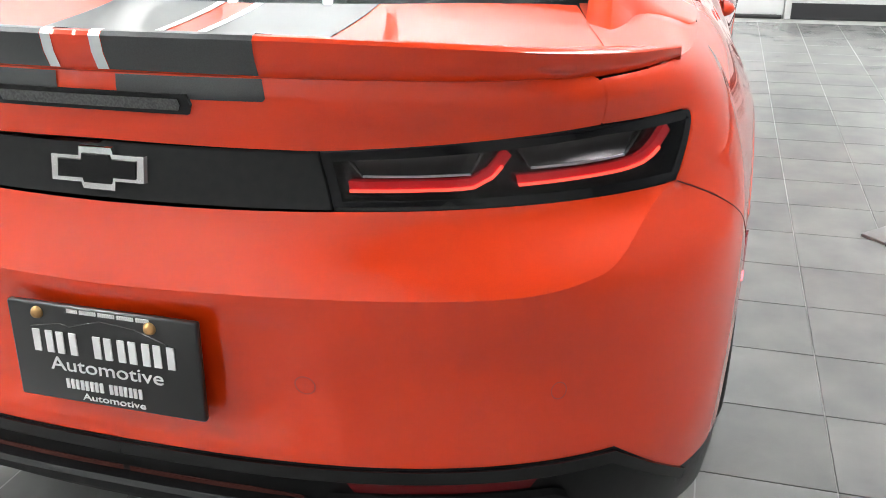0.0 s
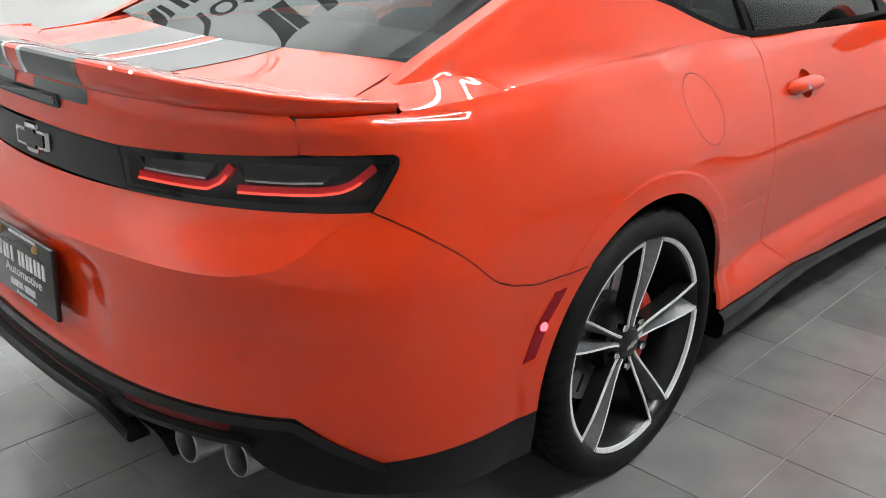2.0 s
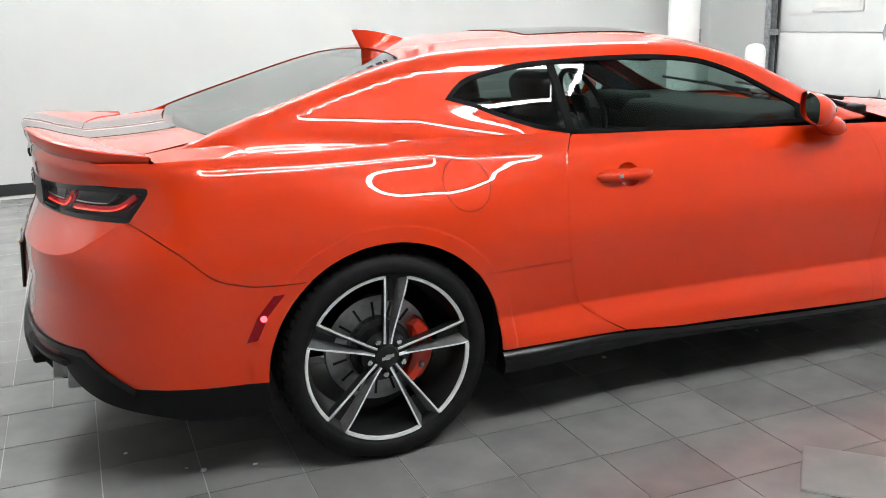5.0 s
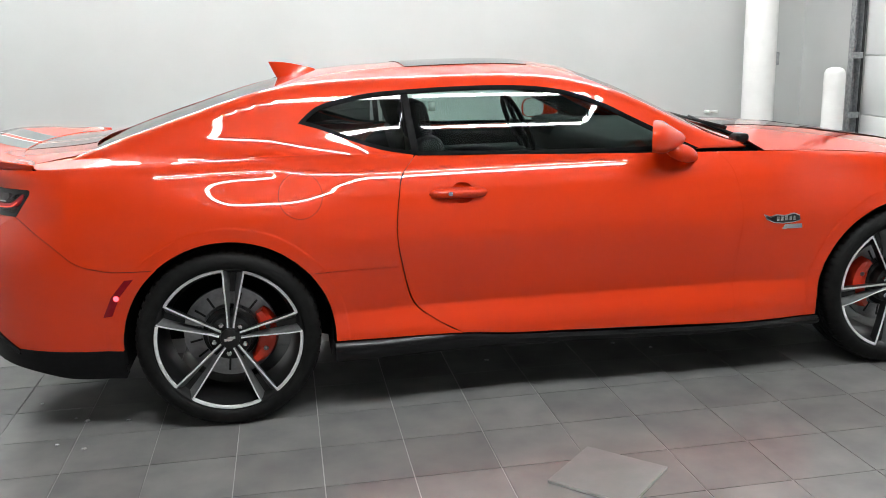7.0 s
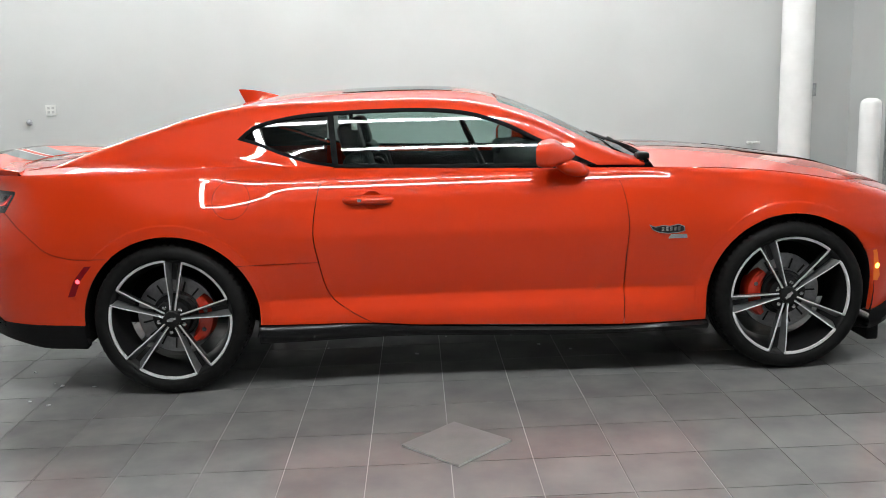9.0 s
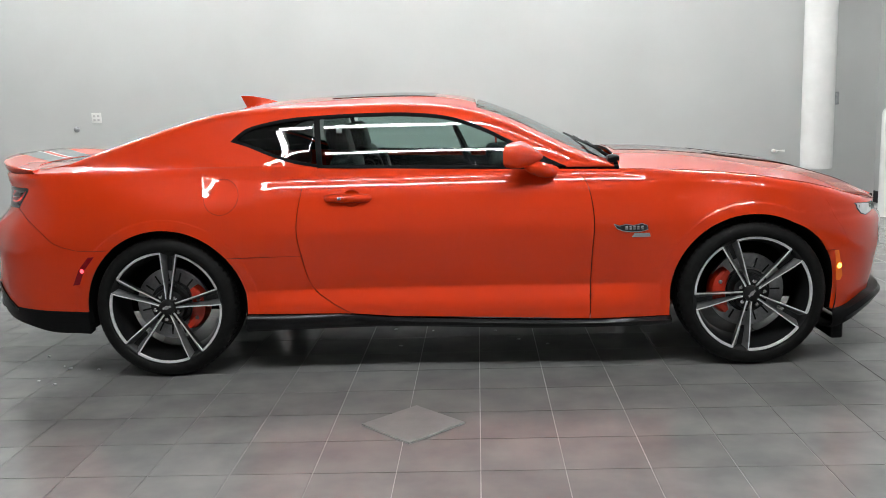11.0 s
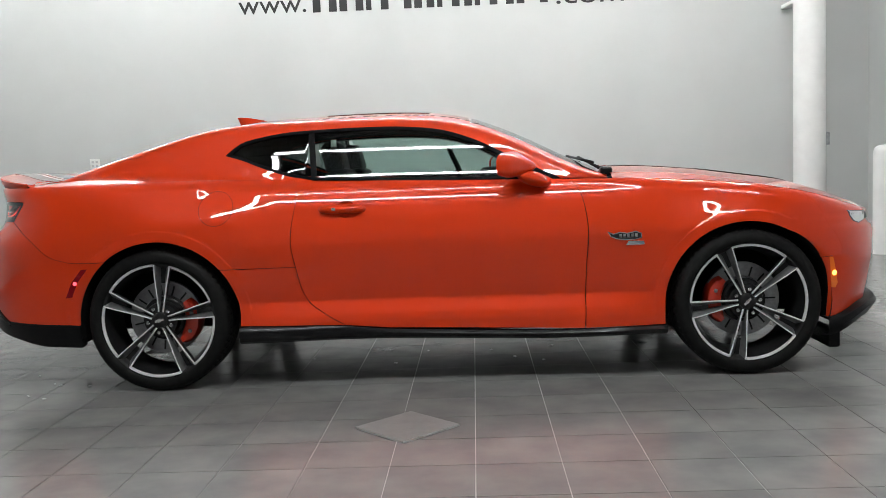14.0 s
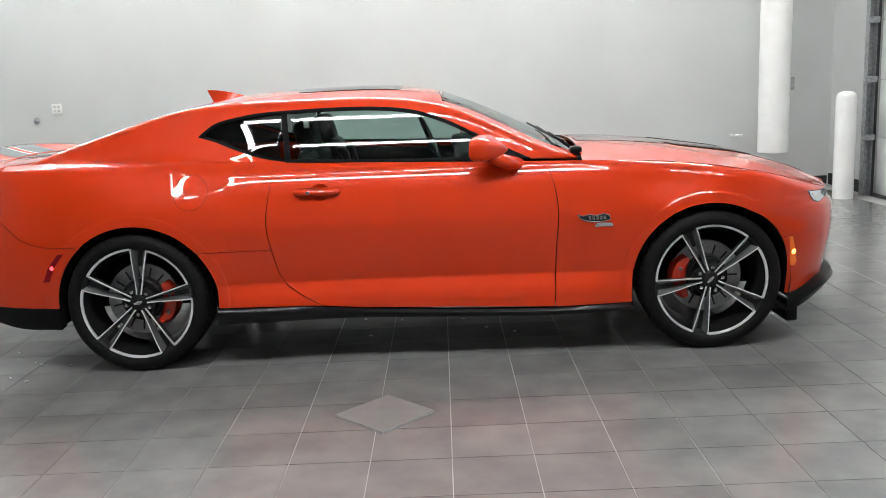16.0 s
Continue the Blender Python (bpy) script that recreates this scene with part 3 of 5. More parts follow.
# ---- the car ----
car = thing("sports_coupe", "glossy orange two-door sports coupe with dark grey stripes on tiles", "car")
for s in (-1, 1):
    panel("quarter_panel", quarter_outline, body, PAINT, car, side=s, lim=on_body, gap=0.0022, step=0.016, crease=[arc(*RA[:2], RA[2] + g, 140, -5, 60) for g in (0.046, 0.052, 0.058)])
    panel("rocker_panel", rocker_outline, body, PAINT, car, side=s, step=0.02, crease=[arc(*RA[:2], RA[2] + g, 60, -5, 60) for g in (0.046, 0.052, 0.058)] + [[(0.5, z), (0.95, z)] for z in (0.398, 0.407, 0.416)])
    door = panel("door", door_outline, body, PAINT, car, side=s, lim=on_body, step=0.018, crease=[[(0.66, z), (2.1, z)] for z in (0.398, 0.407, 0.416, 0.868, 0.880)], holes=(CUP,))
    panel("door_lining", door_outline, body, CABIN, door, "black inner door lining", side=s, lift=-0.03, depth=0, gap=0.01, step=0.06, lim=on_body)
    panel("front_fender", fender_outline, body, PAINT, car, side=s, lim=on_body, step=0.018, crease=[arc(*FA[:2], FA[2] + g, 185, 25, 70) for g in (0.046, 0.052, 0.058)] + [[(2.0, z), (2.4, z)] for z in (0.398, 0.407, 0.416, 0.868, 0.880)])
rear_bumper = panel("rear_bumper", bumper_outline, body, PAINT, car, both=True, step=0.02, gap=0.0, lim=lambda u, z: (u, min(z, crest_height(u))) if u < CORNER else (u, z))
panel("bumper_shelf", shelf_outline, body, PAINT, rear_bumper, both=True, step=0.015, gap=0.0, depth=0.0, lim=lambda u, z: (u, max(z, crest_height(u))))
front_bumper = panel("front_bumper", nose_outline, body, PAINT, car, both=True, step=0.02, lim=on_body)
lid = panel("trunk_lid", lid_outline, body, PAINT, car, both=True, gap=0.0016)
panel("badge_panel", fascia_outline, body, BADGE, lid, "satin dark grey badge panel", both=True)

# greenhouse
win_top = smooth_run([(0.312, 1.125), (0.345, 1.155), (0.411, 1.194), (0.581, 1.227), (0.75, 1.238), (0.973, 1.243), (1.195, 1.239), (1.388, 1.216), (1.553, 1.161), (1.689, 1.093), (1.853, 1.010), (1.963, 0.958)])
win_low = smooth_run([(0.312, 1.125), (0.40, 1.098), (0.496, 1.059), (0.633, 1.013), (0.763, 0.990)])
win_low_door = path2([(0.763, 0.990), (1.133, 0.975), (1.574, 0.964), (1.963, 0.958)], 0.03)
rail_run = [(x, rail_line(x)) for x in np.arange(2.2, -0.60, -0.03)]
frame_outline = [(-0.605, 1.006)] + [(x, top_line(x) + 0.002) for x in np.arange(-0.58, 0.72, 0.03)] + [(0.74, 0.996)] + win_low[::-1][2:-1] + win_top + [(2.02, 0.957), (2.2, 0.95)] + rail_run[1:]
for s in (-1, 1):
    panel("side_frame", frame_outline, cabin, PAINT, car, side=s, gap=0.0, lim=on_cabin, step=0.016)
    panel("inner_lining", frame_outline, cabin, CABIN, car, "black cabin lining", side=s, gap=0.004, lift=-0.016, depth=0, lim=on_cabin, step=0.05)
    ring = win_low + win_low_door[1:] + win_top[::-1][1:-1]
    hole = inset(ring, 0.014)
    panel("window_trim", ring, cabin, TRIMBLACK, car, "black window surround", side=s, holes=(hole,), gap=0.0, step=0.012, lift=0.001)
    pillar = lambda z: 0.782 - 0.10 * (z - 0.99) - 0.02
    q = [p for p in hole if p[0] < pillar(p[1]) - 0.014]
    f = [p for p in hole if p[0] > pillar(p[1]) + 0.014]
    k = max(range(len(q)), key=lambda i: math.hypot(q[i][0] - q[i - 1][0], q[i][1] - q[i - 1][1]))
    panel("quarter_glass", q[k:] + q[:k], cabin, GLASS_DARK, car, "dark tinted quarter window", side=s, gap=0.0, lift=-0.006, depth=0)
    k = max(range(len(f)), key=lambda i: math.hypot(f[i][0] - f[i - 1][0], f[i][1] - f[i - 1][1]))
    panel("door_glass", f[k:] + f[:k], cabin, GLASS, car, "tinted side window", side=s, gap=0.0, lift=-0.006, depth=0)
    sail = [(1.79, 0.962), (1.955, 0.960), (1.79, 1.036)]
    panel("mirror_sail", path2(sail + sail[:1], 0.03)[:-1], cabin, TRIMBLACK, car, side=s, gap=0.0, lift=0.0015, depth=0.004)
    post = [(pillar(0.99) - 0.014, 0.985), (pillar(0.99) + 0.014, 0.985), (pillar(1.24) + 0.014, 1.235), (pillar(1.24) - 0.014, 1.235)]
    panel("window_post", path2(post + post[:1], 0.03)[:-1], cabin, TRIMBLACK, car, side=s, gap=0.0, lift=-0.003)


def strip(x0, x1, s0, s1, rear_bow=0.0, front_bow=0.0, n=24):
    """An outline on the crown between two stations, whose ends may bow."""
    a = [(x0 - rear_bow * (1 - s * s), s) for s in np.linspace(s0, s1, n)]
    b = [(x, s1) for x in np.linspace(x0 - rear_bow * (1 - s1 * s1), x1 - front_bow * (s1 * s1), n)][1:]
    c = [(x1 - front_bow * s * s, s) for s in np.linspace(s1, s0, n)][1:]
    d = [(x, s0) for x in np.linspace(x1 - front_bow * s0 * s0, x0 - rear_bow * (1 - s0 * s0), n)][1:-1]
    return a + b + c + d


panel("roof", strip(0.20, 1.52, -1, 1, -0.05, -0.02), crown, PAINT, car, side=-1, gap=0.0, step=0.035, lim=on_crown)
panel("rear_glass", strip(-0.44, 0.26, -0.945, 0.945, 0.085, -0.045), crown, GLASS_REAR, car, "tinted rear window", side=-1, gap=0.0, depth=0, lift=-0.003)
for s0, s1 in ((-1, -0.94), (0.94, 1)):
    panel("rear_pillar", strip(-0.60, 0.215, s0, s1), crown, PAINT, car, side=-1, gap=0.0, lim=on_crown)
panel("windscreen", strip(1.525, 2.2, -0.86, 0.86, -0.02, -0.0), crown, GLASS_CLEAR, car, side=-1, gap=0.0, depth=0)
for s0, s1 in ((-1, -0.86), (0.86, 1)):
    panel("windscreen_pillar", strip(1.52, 2.2, s0, s1), crown, PAINT, car, side=-1, gap=0.0, lim=on_crown)
panel("sunroof", strip(0.78, 1.32, -0.62, 0.62), crown, GLOSSBLACK, car, "dark glass sunroof panel", side=-1, gap=0.0, lift=0.003, depth=0.004)

# bonnet
hood_outline = [(2.2 + 0.04 * (1 - s * s), s) for s in np.linspace(-1, 1, 40)] + [(x, 1.0) for x in np.arange(2.23, 3.60, 0.02)] + [(3.605, s) for s in np.linspace(1, -1, 30)] + [(x, -1.0) for x in np.arange(3.59, 2.22, -0.02)]
hood = panel("bonnet", hood_outline, bonnet, PAINT, car, side=-1, step=0.03, gap=0.0008, lim=on_crown)
deck_outline = [(-0.44 - 0.085 * (1 - (y / 0.62) ** 2), y) for y in np.linspace(-0.60, 0.60, 40)] + [(-0.98 + 0.30 * (abs(y) / 0.69) ** 2.2, y) for y in np.linspace(0.685, -0.685, 50)]
panel("trunk_top", deck_outline, deck, PAINT, lid, side=-1, step=0.02, gap=0.0015)
for s in (-1, 1):
    edge = [(x, body_edge(x) - 0.001) for x in np.arange(-0.71, -0.29, 0.03)]
    fill = [(-0.31, 0.70), (-0.40, 0.655), (-0.435, 0.60)] + [(-0.44 - 0.25 * t, 0.60 + 0.085 * t) for t in np.linspace(0.05, 1, 8)] + [(-0.705, 0.690)]
    panel("deck_shoulder", edge + fill, deck, PAINT, car, side=s, gap=0.001, depth=0.006)

# ---- rear end ----
def rear_pts(pairs):
    """(half width, height) pairs on the rear face as coordinates of the body surface."""
    return [(u_at_y(y, z), z) for y, z in pairs]


def strap(name, pts, wide, surf, material, parent, lift, label="", side=-1, depth=0.004, both=False):
    """A ribbon of the given width along a run of surface points."""
    a, b = [], []
    for i, p in enumerate(pts):
        o, q = pts[max(i - 1, 0)], pts[min(i + 1, len(pts) - 1)]
        d = Vector((q[0] - o[0], q[1] - o[1])).normalized()
        a.append((p[0] - d.y * wide / 2, p[1] + d.x * wide / 2))
        b.append((p[0] + d.y * wide / 2, p[1] - d.x * wide / 2))
    e = 0.002

    def at(p, h):
        q = Vector(surf(*p))
        n = (Vector(surf(p[0] + e, p[1])) - Vector(surf(p[0] - e, p[1]))).cross(Vector(surf(p[0], p[1] + e)) - Vector(surf(p[0], p[1] - e))).normalized()
        r = q - n * h
        return (r.x, side * r.y, r.z)
    bm = bmesh.new()
    sheet(bm, [[at(p, lift - depth), at(p, lift), at(q, lift), at(q, lift - depth)] for p, q in zip(a, b)])
    bmesh.ops.recalc_face_normals(bm, faces=bm.faces)
    return part(name, bm, material, parent, label, angle=30)


def even(run, n=24):
    xs = np.linspace(0, len(run) - 1, n)
    return [(float(np.interp(x, range(len(run)), [p[0] for p in run])), float(np.interp(x, range(len(run)), [p[1] for p in run]))) for x in xs]


def scoop(name, top, low, deep, near, material, parent, label="", side=-1):
    """A dished strip between two runs of surface points, deep at the top edge and near the surface below."""
    e = 0.002
    rows = []
    for f in np.linspace(0, 1, 6):
        row = []
        for p, q in zip(even(top), even(low)):
            u, z = p[0] + (q[0] - p[0]) * f, p[1] + (q[1] - p[1]) * f
            c = Vector(body(u, z))
            n = (Vector(body(u + e, z)) - Vector(body(u - e, z))).cross(Vector(body(u, z + e)) - Vector(body(u, z - e))).normalized()
            r = c - n * (deep + (near - deep) * f ** 1.8)
            row.append((r.x, side * r.y, r.z))
        rows.append(row)
    bm = bmesh.new()
    sheet(bm, rows)
    bmesh.ops.recalc_face_normals(bm, faces=bm.faces)
    return part(name, bm, material, parent, label)


def disc_on(name, u, z, r, surf, material, parent, lift=0.001, inner=0.0, n=40, side=-1, depth=0.0, label=""):
    ring = [(u + r * math.cos(2 * math.pi * i / n), z + r * math.sin(2 * math.pi * i / n)) for i in range(n)]
    holes = ([(u + inner * math.cos(2 * math.pi * i / n), z + inner * math.sin(2 * math.pi * i / n)) for i in range(n)],) if inner else ()
    return panel(name, ring, surf, material, parent, label, step=0.02, depth=depth, side=side, gap=0.0, lift=lift, holes=holes)


for s in (-1, 1):
    lamp = panel("tail_lamp", light_outline, body, LAMPBODY, car, "smoked tail lamp with lit red bars", side=s, lift=-0.030, depth=0.03, gap=0.001)
    rim_in = inset(light_outline, 0.014)
    panel("lamp_rim", light_outline, body, GLOSSBLACK, lamp, side=s, lift=-0.001, depth=0.028, gap=0.001, holes=(rim_in,), step=0.012)
    panel("lens", rim_in, body, LENS, lamp, "smoked clear lens", side=s, lift=-0.003, depth=0, gap=0.0)
    for bar in ([(0.365, 0.869), (0.45, 0.869), (0.532, 0.871), (0.556, 0.884), (0.577, 0.912)], [(0.590, 0.871), (0.66, 0.873), (0.735, 0.877), (0.765, 0.888), (0.787, 0.918)]):
        run = smooth_run(rear_pts(bar))
        strap("red_bar", run, 0.014, body, REDBAR, lamp, -0.014, "glowing red light bar", s, 0.012)
        strap("light_core", [(u, z - 0.006) for u, z in run[: int(len(run) * 0.93)]], 0.004, body, REDHOT, lamp, -0.010, "bright edge of the light bar", s, 0.003)
    for top, low in (([(0.362, 0.911), (0.45, 0.912), (0.544, 0.914)], [(0.385, 0.884), (0.46, 0.883), (0.528, 0.884)]), ([(0.586, 0.919), (0.66, 0.920), (0.748, 0.921)], [(0.606, 0.888), (0.67, 0.888), (0.728, 0.891)])):
        scoop("reflector", rear_pts(top), rear_pts(low), -0.027, -0.011, LAMPGREY, lamp, "grey lamp reflector", s)
        strap("reflector_edge", path2(rear_pts(low), 0.02), 0.003, body, RIMCUT, lamp, -0.009, "", s, 0.003)
        strap("reflector_edge", path2(rear_pts([top[0], low[0]]), 0.01), 0.0025, body, LAMPGREY, lamp, -0.010, "", s, 0.003)
        strap("reflector_edge", path2(rear_pts([low[-1], top[-1]]), 0.01), 0.0025, body, LAMPGREY, lamp, -0.010, "", s, 0.003)
    for quad in ([(0.360, 0.846), (0.70, 0.850), (0.70, 0.857), (0.360, 0.853)],):
        q = rear_pts(quad)
        panel("lower_step", path2(q + q[:1], 0.03)[:-1], body, GLOSSBLACK, lamp, side=s, lift=-0.014, depth=0.012, gap=0.0)
    disc_on("parking_sensor", u_at_y(0.664, 0.579), 0.579, 0.0145, body, SENSOR, rear_bumper, 0.0008, 0.0125, 28, s)
    disc_on("parking_sensor", u_at_y(0.309, 0.587), 0.587, 0.0145, body, SENSOR, rear_bumper, 0.0008, 0.0125, 28, s)
    mark = path2([(-0.437, 0.470), (-0.405, 0.474), (-0.372, 0.545), (-0.318, 0.608), (-0.350, 0.606), (-0.402, 0.545), (-0.437, 0.470)], 0.02)[:-1]
    side_mark = panel("side_marker", mark, body, REDGLOW, rear_bumper, "dark red side marker with a lit spot", side=s, lift=0.003, depth=0.006, gap=0.0)
    disc_on("marker_glow", -0.384, 0.540, 0.010, body, MARKHOT, side_mark, 0.0045, 0, 16, s, 0.001, "lit red spot")

# valance, lip, exhausts
valance_top = bumper_low
valance_low = smooth_run([(-0.380, 0.222), (-0.55, 0.232), (u_at_x(-0.70, 0.27), 0.262), (u_at_y(0.76, 0.30), 0.300), (u_at_y(0.68, 0.36), 0.350), (u_at_y(0.65, 0.40), 0.400)])
valance_low += path2([valance_low[-1], (u_at_y(0.42, 0.400), 0.400), (u_at_y(0.33, 0.345), 0.342), (MID, 0.337)], 0.03)[1:]
valance = panel("rear_valance", valance_top + path2([(MID, 0.462), (MID, 0.337)], 0.03)[1:] + valance_low[::-1][1:] + path2([(-0.380, 0.222), (-0.380, 0.335)], 0.03)[1:-1], body, SATIN, car, "satin black lower valance", both=True, gap=0.0012, depth=0.05)
lip_line = path2([(u_at_x(-0.755, 0.345), 0.343), (u_at_y(0.742, 0.452), 0.452), (MID, 0.448)], 0.03)
for s in (-1, 1):
    strap("valance_lip", lip_line, 0.020, body, SKIRT, valance, 0.007, "", s, 0.02)
    q = rear_pts([(0.37, 0.437), (0.64, 0.439), (0.63, 0.424), (0.38, 0.421)])
    panel("reflector_strip", path2(q + q[:1], 0.02)[:-1], body, REDLENS, valance, "dark red reflector strip", side=s, lift=0.004, depth=0.006, gap=0.0)
    q = rear_pts([(0.34, 0.413), (0.66, 0.415), (0.68, 0.404), (0.35, 0.400)])
    panel("exhaust_brow", path2(q + q[:1], 0.02)[:-1], body, SATIN, valance, side=s, lift=0.016, depth=0.03, gap=0.0)
    strap("valance_groove", path2([(MID + 0.001, 0.400), (u_at_y(0.22, 0.400), 0.400), (u_at_y(0.30, 0.394), 0.394)], 0.02), 0.018, body, SEAM, valance, 0.001, "", s, 0.002)
    for y, x in ((0.508, -0.980), (0.620, -0.937)):
        bm = bmesh.new()
        lathe(bm, [(0.040, 0.16), (0.041, 0.0), (0.0395, -0.005), (0.037, -0.002), (0.0355, 0.03), (0.033, 0.14)], (x, s * y, 0.349), "X", 40)
        bmesh.ops.rotate(bm, verts=bm.verts, cent=(x, s * y, 0.349), matrix=Matrix.Rotation(radians(4), 3, "Y"))
        tip = part("exhaust_tip", bm, STEEL, car, "brushed steel exhaust tip")
        bm = bmesh.new()
        lathe(bm, [(0.037, 0.030), (0.030, 0.045), (0.001, 0.055)], (x, s * y, 0.349), "X", 32)
        part("bore", bm, CABIN, tip, "sooty dark bore")
blade_z = line((0, 0.388), (0.28, 0.387), (0.335, 0.368), (0.385, 0.336))
bm = bmesh.new()
rows = []
for y in np.linspace(-0.385, 0.385, 45):
    z = blade_z(abs(y))
    x = body(u_at_y(abs(y), z), z)[0]
    rows.append([(x + 0.02, y, z + 0.012), (x - 0.022, y, z + 0.012), (x - 0.029, y, z + 0.006), (x - 0.029, y, z - 0.008), (x - 0.022, y, z - 0.014), (x + 0.02, y, z - 0.014)])
vs = sheet(bm, rows, loop=True)
bm.faces.new(vs[0])
bm.faces.new(vs[-1])
bmesh.ops.recalc_face_normals(bm, faces=bm.faces)
part("diffuser_blade", bm, SATIN, valance, angle=30)
for s in (-1, 1):
    fin = [(0.295, 0.374), (0.452, 0.376), (0.455, 0.352), (0.405, 0.262), (0.378, 0.262), (0.295, 0.352)]
    bm = bmesh.new()
    vs = sheet(bm, [[(x + 0.5 * (0.376 - z), s * y, z + dz) for y, z in fin] for x, dz in ((-1.022, 0.0), (-1.012, -0.002), (-0.84, 0.02))], loop=True)
    bm.faces.new(vs[0])
    bm.faces.new(vs[-1])
    bmesh.ops.recalc_face_normals(bm, faces=bm.faces)
    part("diffuser_fin", bm, SATIN, valance, angle=30)
part("diffuser", boxed((-0.86, -0.66, 0.30), (-0.60, 0.66, 0.44), 0.03), CABIN, car)

def word(text, span, tall, at, parent, material, name="lettering", label=""):
    """Raised letters in the built-in font, fitted to a width and a height; at() takes (along, up, proud) to the world."""
    cu = bpy.data.curves.new(name, "FONT")
    cu.body, cu.extrude = text, 0.01
    ob = new(name, cu)
    me = bpy.data.meshes.new_from_object(ob)
    bpy.data.objects.remove(ob)
    bm = bmesh.new()
    bm.from_mesh(me)
    xs, ys = [v.co.x for v in bm.verts], [v.co.y for v in bm.verts]
    for v in bm.verts:
        a, b = (v.co.x - min(xs)) / (max(xs) - min(xs)) * span, (v.co.y - min(ys)) / (max(ys) - min(ys)) * tall
        v.co = at(a, b, 1.0 if v.co.z > 0 else 0.0)
    bmesh.ops.recalc_face_normals(bm, faces=bm.faces)
    return part(name, bm, material, parent, label, smooth=False)


# number plate in its frame
plate_m = pose(-1.050, -0.002, 0.606, 0, 4, 0)
bm = boxed((-0.008, -0.162, -0.082), (0.004, 0.162, 0.080), 0.004, plate_m)
plate = part("plate_frame", bm, PLATE, car, "black dealer plate with white lettering bars")
for y0, z0, span, tall in ((0.098, -0.029, 0.196, 0.022), (0.048, -0.075, 0.110, 0.011)):
    word("Automotive", span, tall, lambda a, b, c: plate_m @ Vector((-0.0078 - 0.0016 * c, y0 - a, z0 + b)), plate, WHITEINK)
for y0, y1, z0, z1 in ((-0.125, 0.125, 0.000, 0.036), (-0.060, 0.075, -0.058, -0.042), (-0.085, 0.055, 0.070, 0.076)):
    n = max(3, int((y1 - y0) / (z1 - z0) / 1.05))
    w, t = (y1 - y0) / n, min(0.34 * (z1 - z0), 0.34 * (y1 - y0) / n)
    for i in range(n):
        for y in (y0 + i * w + w * 0.08, y0 + (i + 1) * w - w * 0.08 - t)[: 1 if i % 5 == 3 else 2]:
            part("lettering_bar", boxed((-0.010, y, z0), (-0.0078, y + t, z1), 0.0, plate_m), WHITEINK, plate, smooth=False)
for y, z in ((-0.085, 0.062), (0.108, 0.064)):
    bm = bmesh.new()
    c = plate_m @ Vector((-0.010, y, z))
    lathe(bm, [(0.0005, -0.006), (0.006, -0.006), (0.010, 0.0), (0.010, 0.004)], c, "X", 16)
    part("plate_screw", bm, BRASS, plate, "brass screw")
bm = bmesh.new()
ridge = [(0.125, 0.040), (0.07, 0.050), (0.055, 0.046), (0.0, 0.062), (-0.06, 0.056), (-0.125, 0.034)]
for (a, b), (c, d) in zip(ridge, ridge[1:]):
    tube(bm, plate_m @ Vector((-0.0085, a, b)), plate_m @ Vector((-0.0085, c, d)), 0.0008, seg=6)
part("plate_line", bm, LAMPGREY, plate, "thin grey ridge line")

# emblem: a plain slanted bar with a block over it
def emblem(name, k, place, parent, face, edge, across="y", label="dark emblem with a bright edge"):
    shape = [(-1.0, -0.28), (-0.38, -0.28), (-0.36, -0.40), (0.30, -0.40), (0.34, -0.22), (0.92, -0.22), (1.0, 0.28), (0.38, 0.28), (0.36, 0.40), (-0.30, 0.40), (-0.34, 0.22), (-0.92, 0.22)]
    made = None
    for scale, mat, h in ((1.0, edge, 0.006), (0.82, face, 0.0085)):
        bm = bmesh.new()
        lo, hi = [], []
        for a, b in shape:
            a, b = a * k * (1 if scale == 1 else 0.84), b * k * (1 if scale == 1 else 0.68)
            p = Vector((0, -a, b)) if across == "y" else Vector((a, 0, b))
            n = Vector((-1, 0, 0)) if across == "y" else Vector((0, -1, 0))
            lo.append(bm.verts.new(Vector(place) + p))
            hi.append(bm.verts.new(Vector(place) + p * 0.97 + n * h))
        m = len(shape)
        for i in range(m):
            bm.faces.new((lo[i], lo[(i + 1) % m], hi[(i + 1) % m], hi[i]))
        bm.faces.new(hi)
        bmesh.ops.recalc_face_normals(bm, faces=bm.faces)
        ob = part(name if made is None else "emblem_face", bm, mat, parent if made is None else made, label if made is None else "", smooth=False)
        made = made or ob
    return made


emblem("emblem", 0.083, (-0.984, 0.004, 0.884), lid, GLOSSBLACK, CHROME)
# high brake light
q = [(-0.155, 0.972), (0.155, 0.972), (0.160, 0.985), (0.155, 0.999), (-0.155, 0.999), (-0.160, 0.985)]
def lid_face(y, z):
    x, yy, zz = body(u_at_y(min(abs(y), 0.6), z), z)
    return x, y, zz
high = panel("high_brake_lamp", path2(q + q[:1], 0.02)[:-1], lid_face, GLOSSBLACK, lid, "unlit black high brake lamp", side=-1, lift=0.006, depth=0.012, gap=0.0)
q = [(-0.142, 0.978), (0.142, 0.978), (0.145, 0.985), (0.142, 0.993), (-0.142, 0.993), (-0.145, 0.985)]
small = [(0.225, 0.893), (0.235, 0.889), (0.250, 0.896), (0.262, 0.893), (0.276, 0.900), (0.286, 0.912), (0.272, 0.908), (0.262, 0.914), (0.246, 0.909), (0.230, 0.914)]
panel("small_badge", path2(small + small[:1], 0.01)[:-1], lid_face, STRIPE_PALE, lid, "small bright flame-shaped badge", side=1, lift=0.004, depth=0.004, gap=0.0)
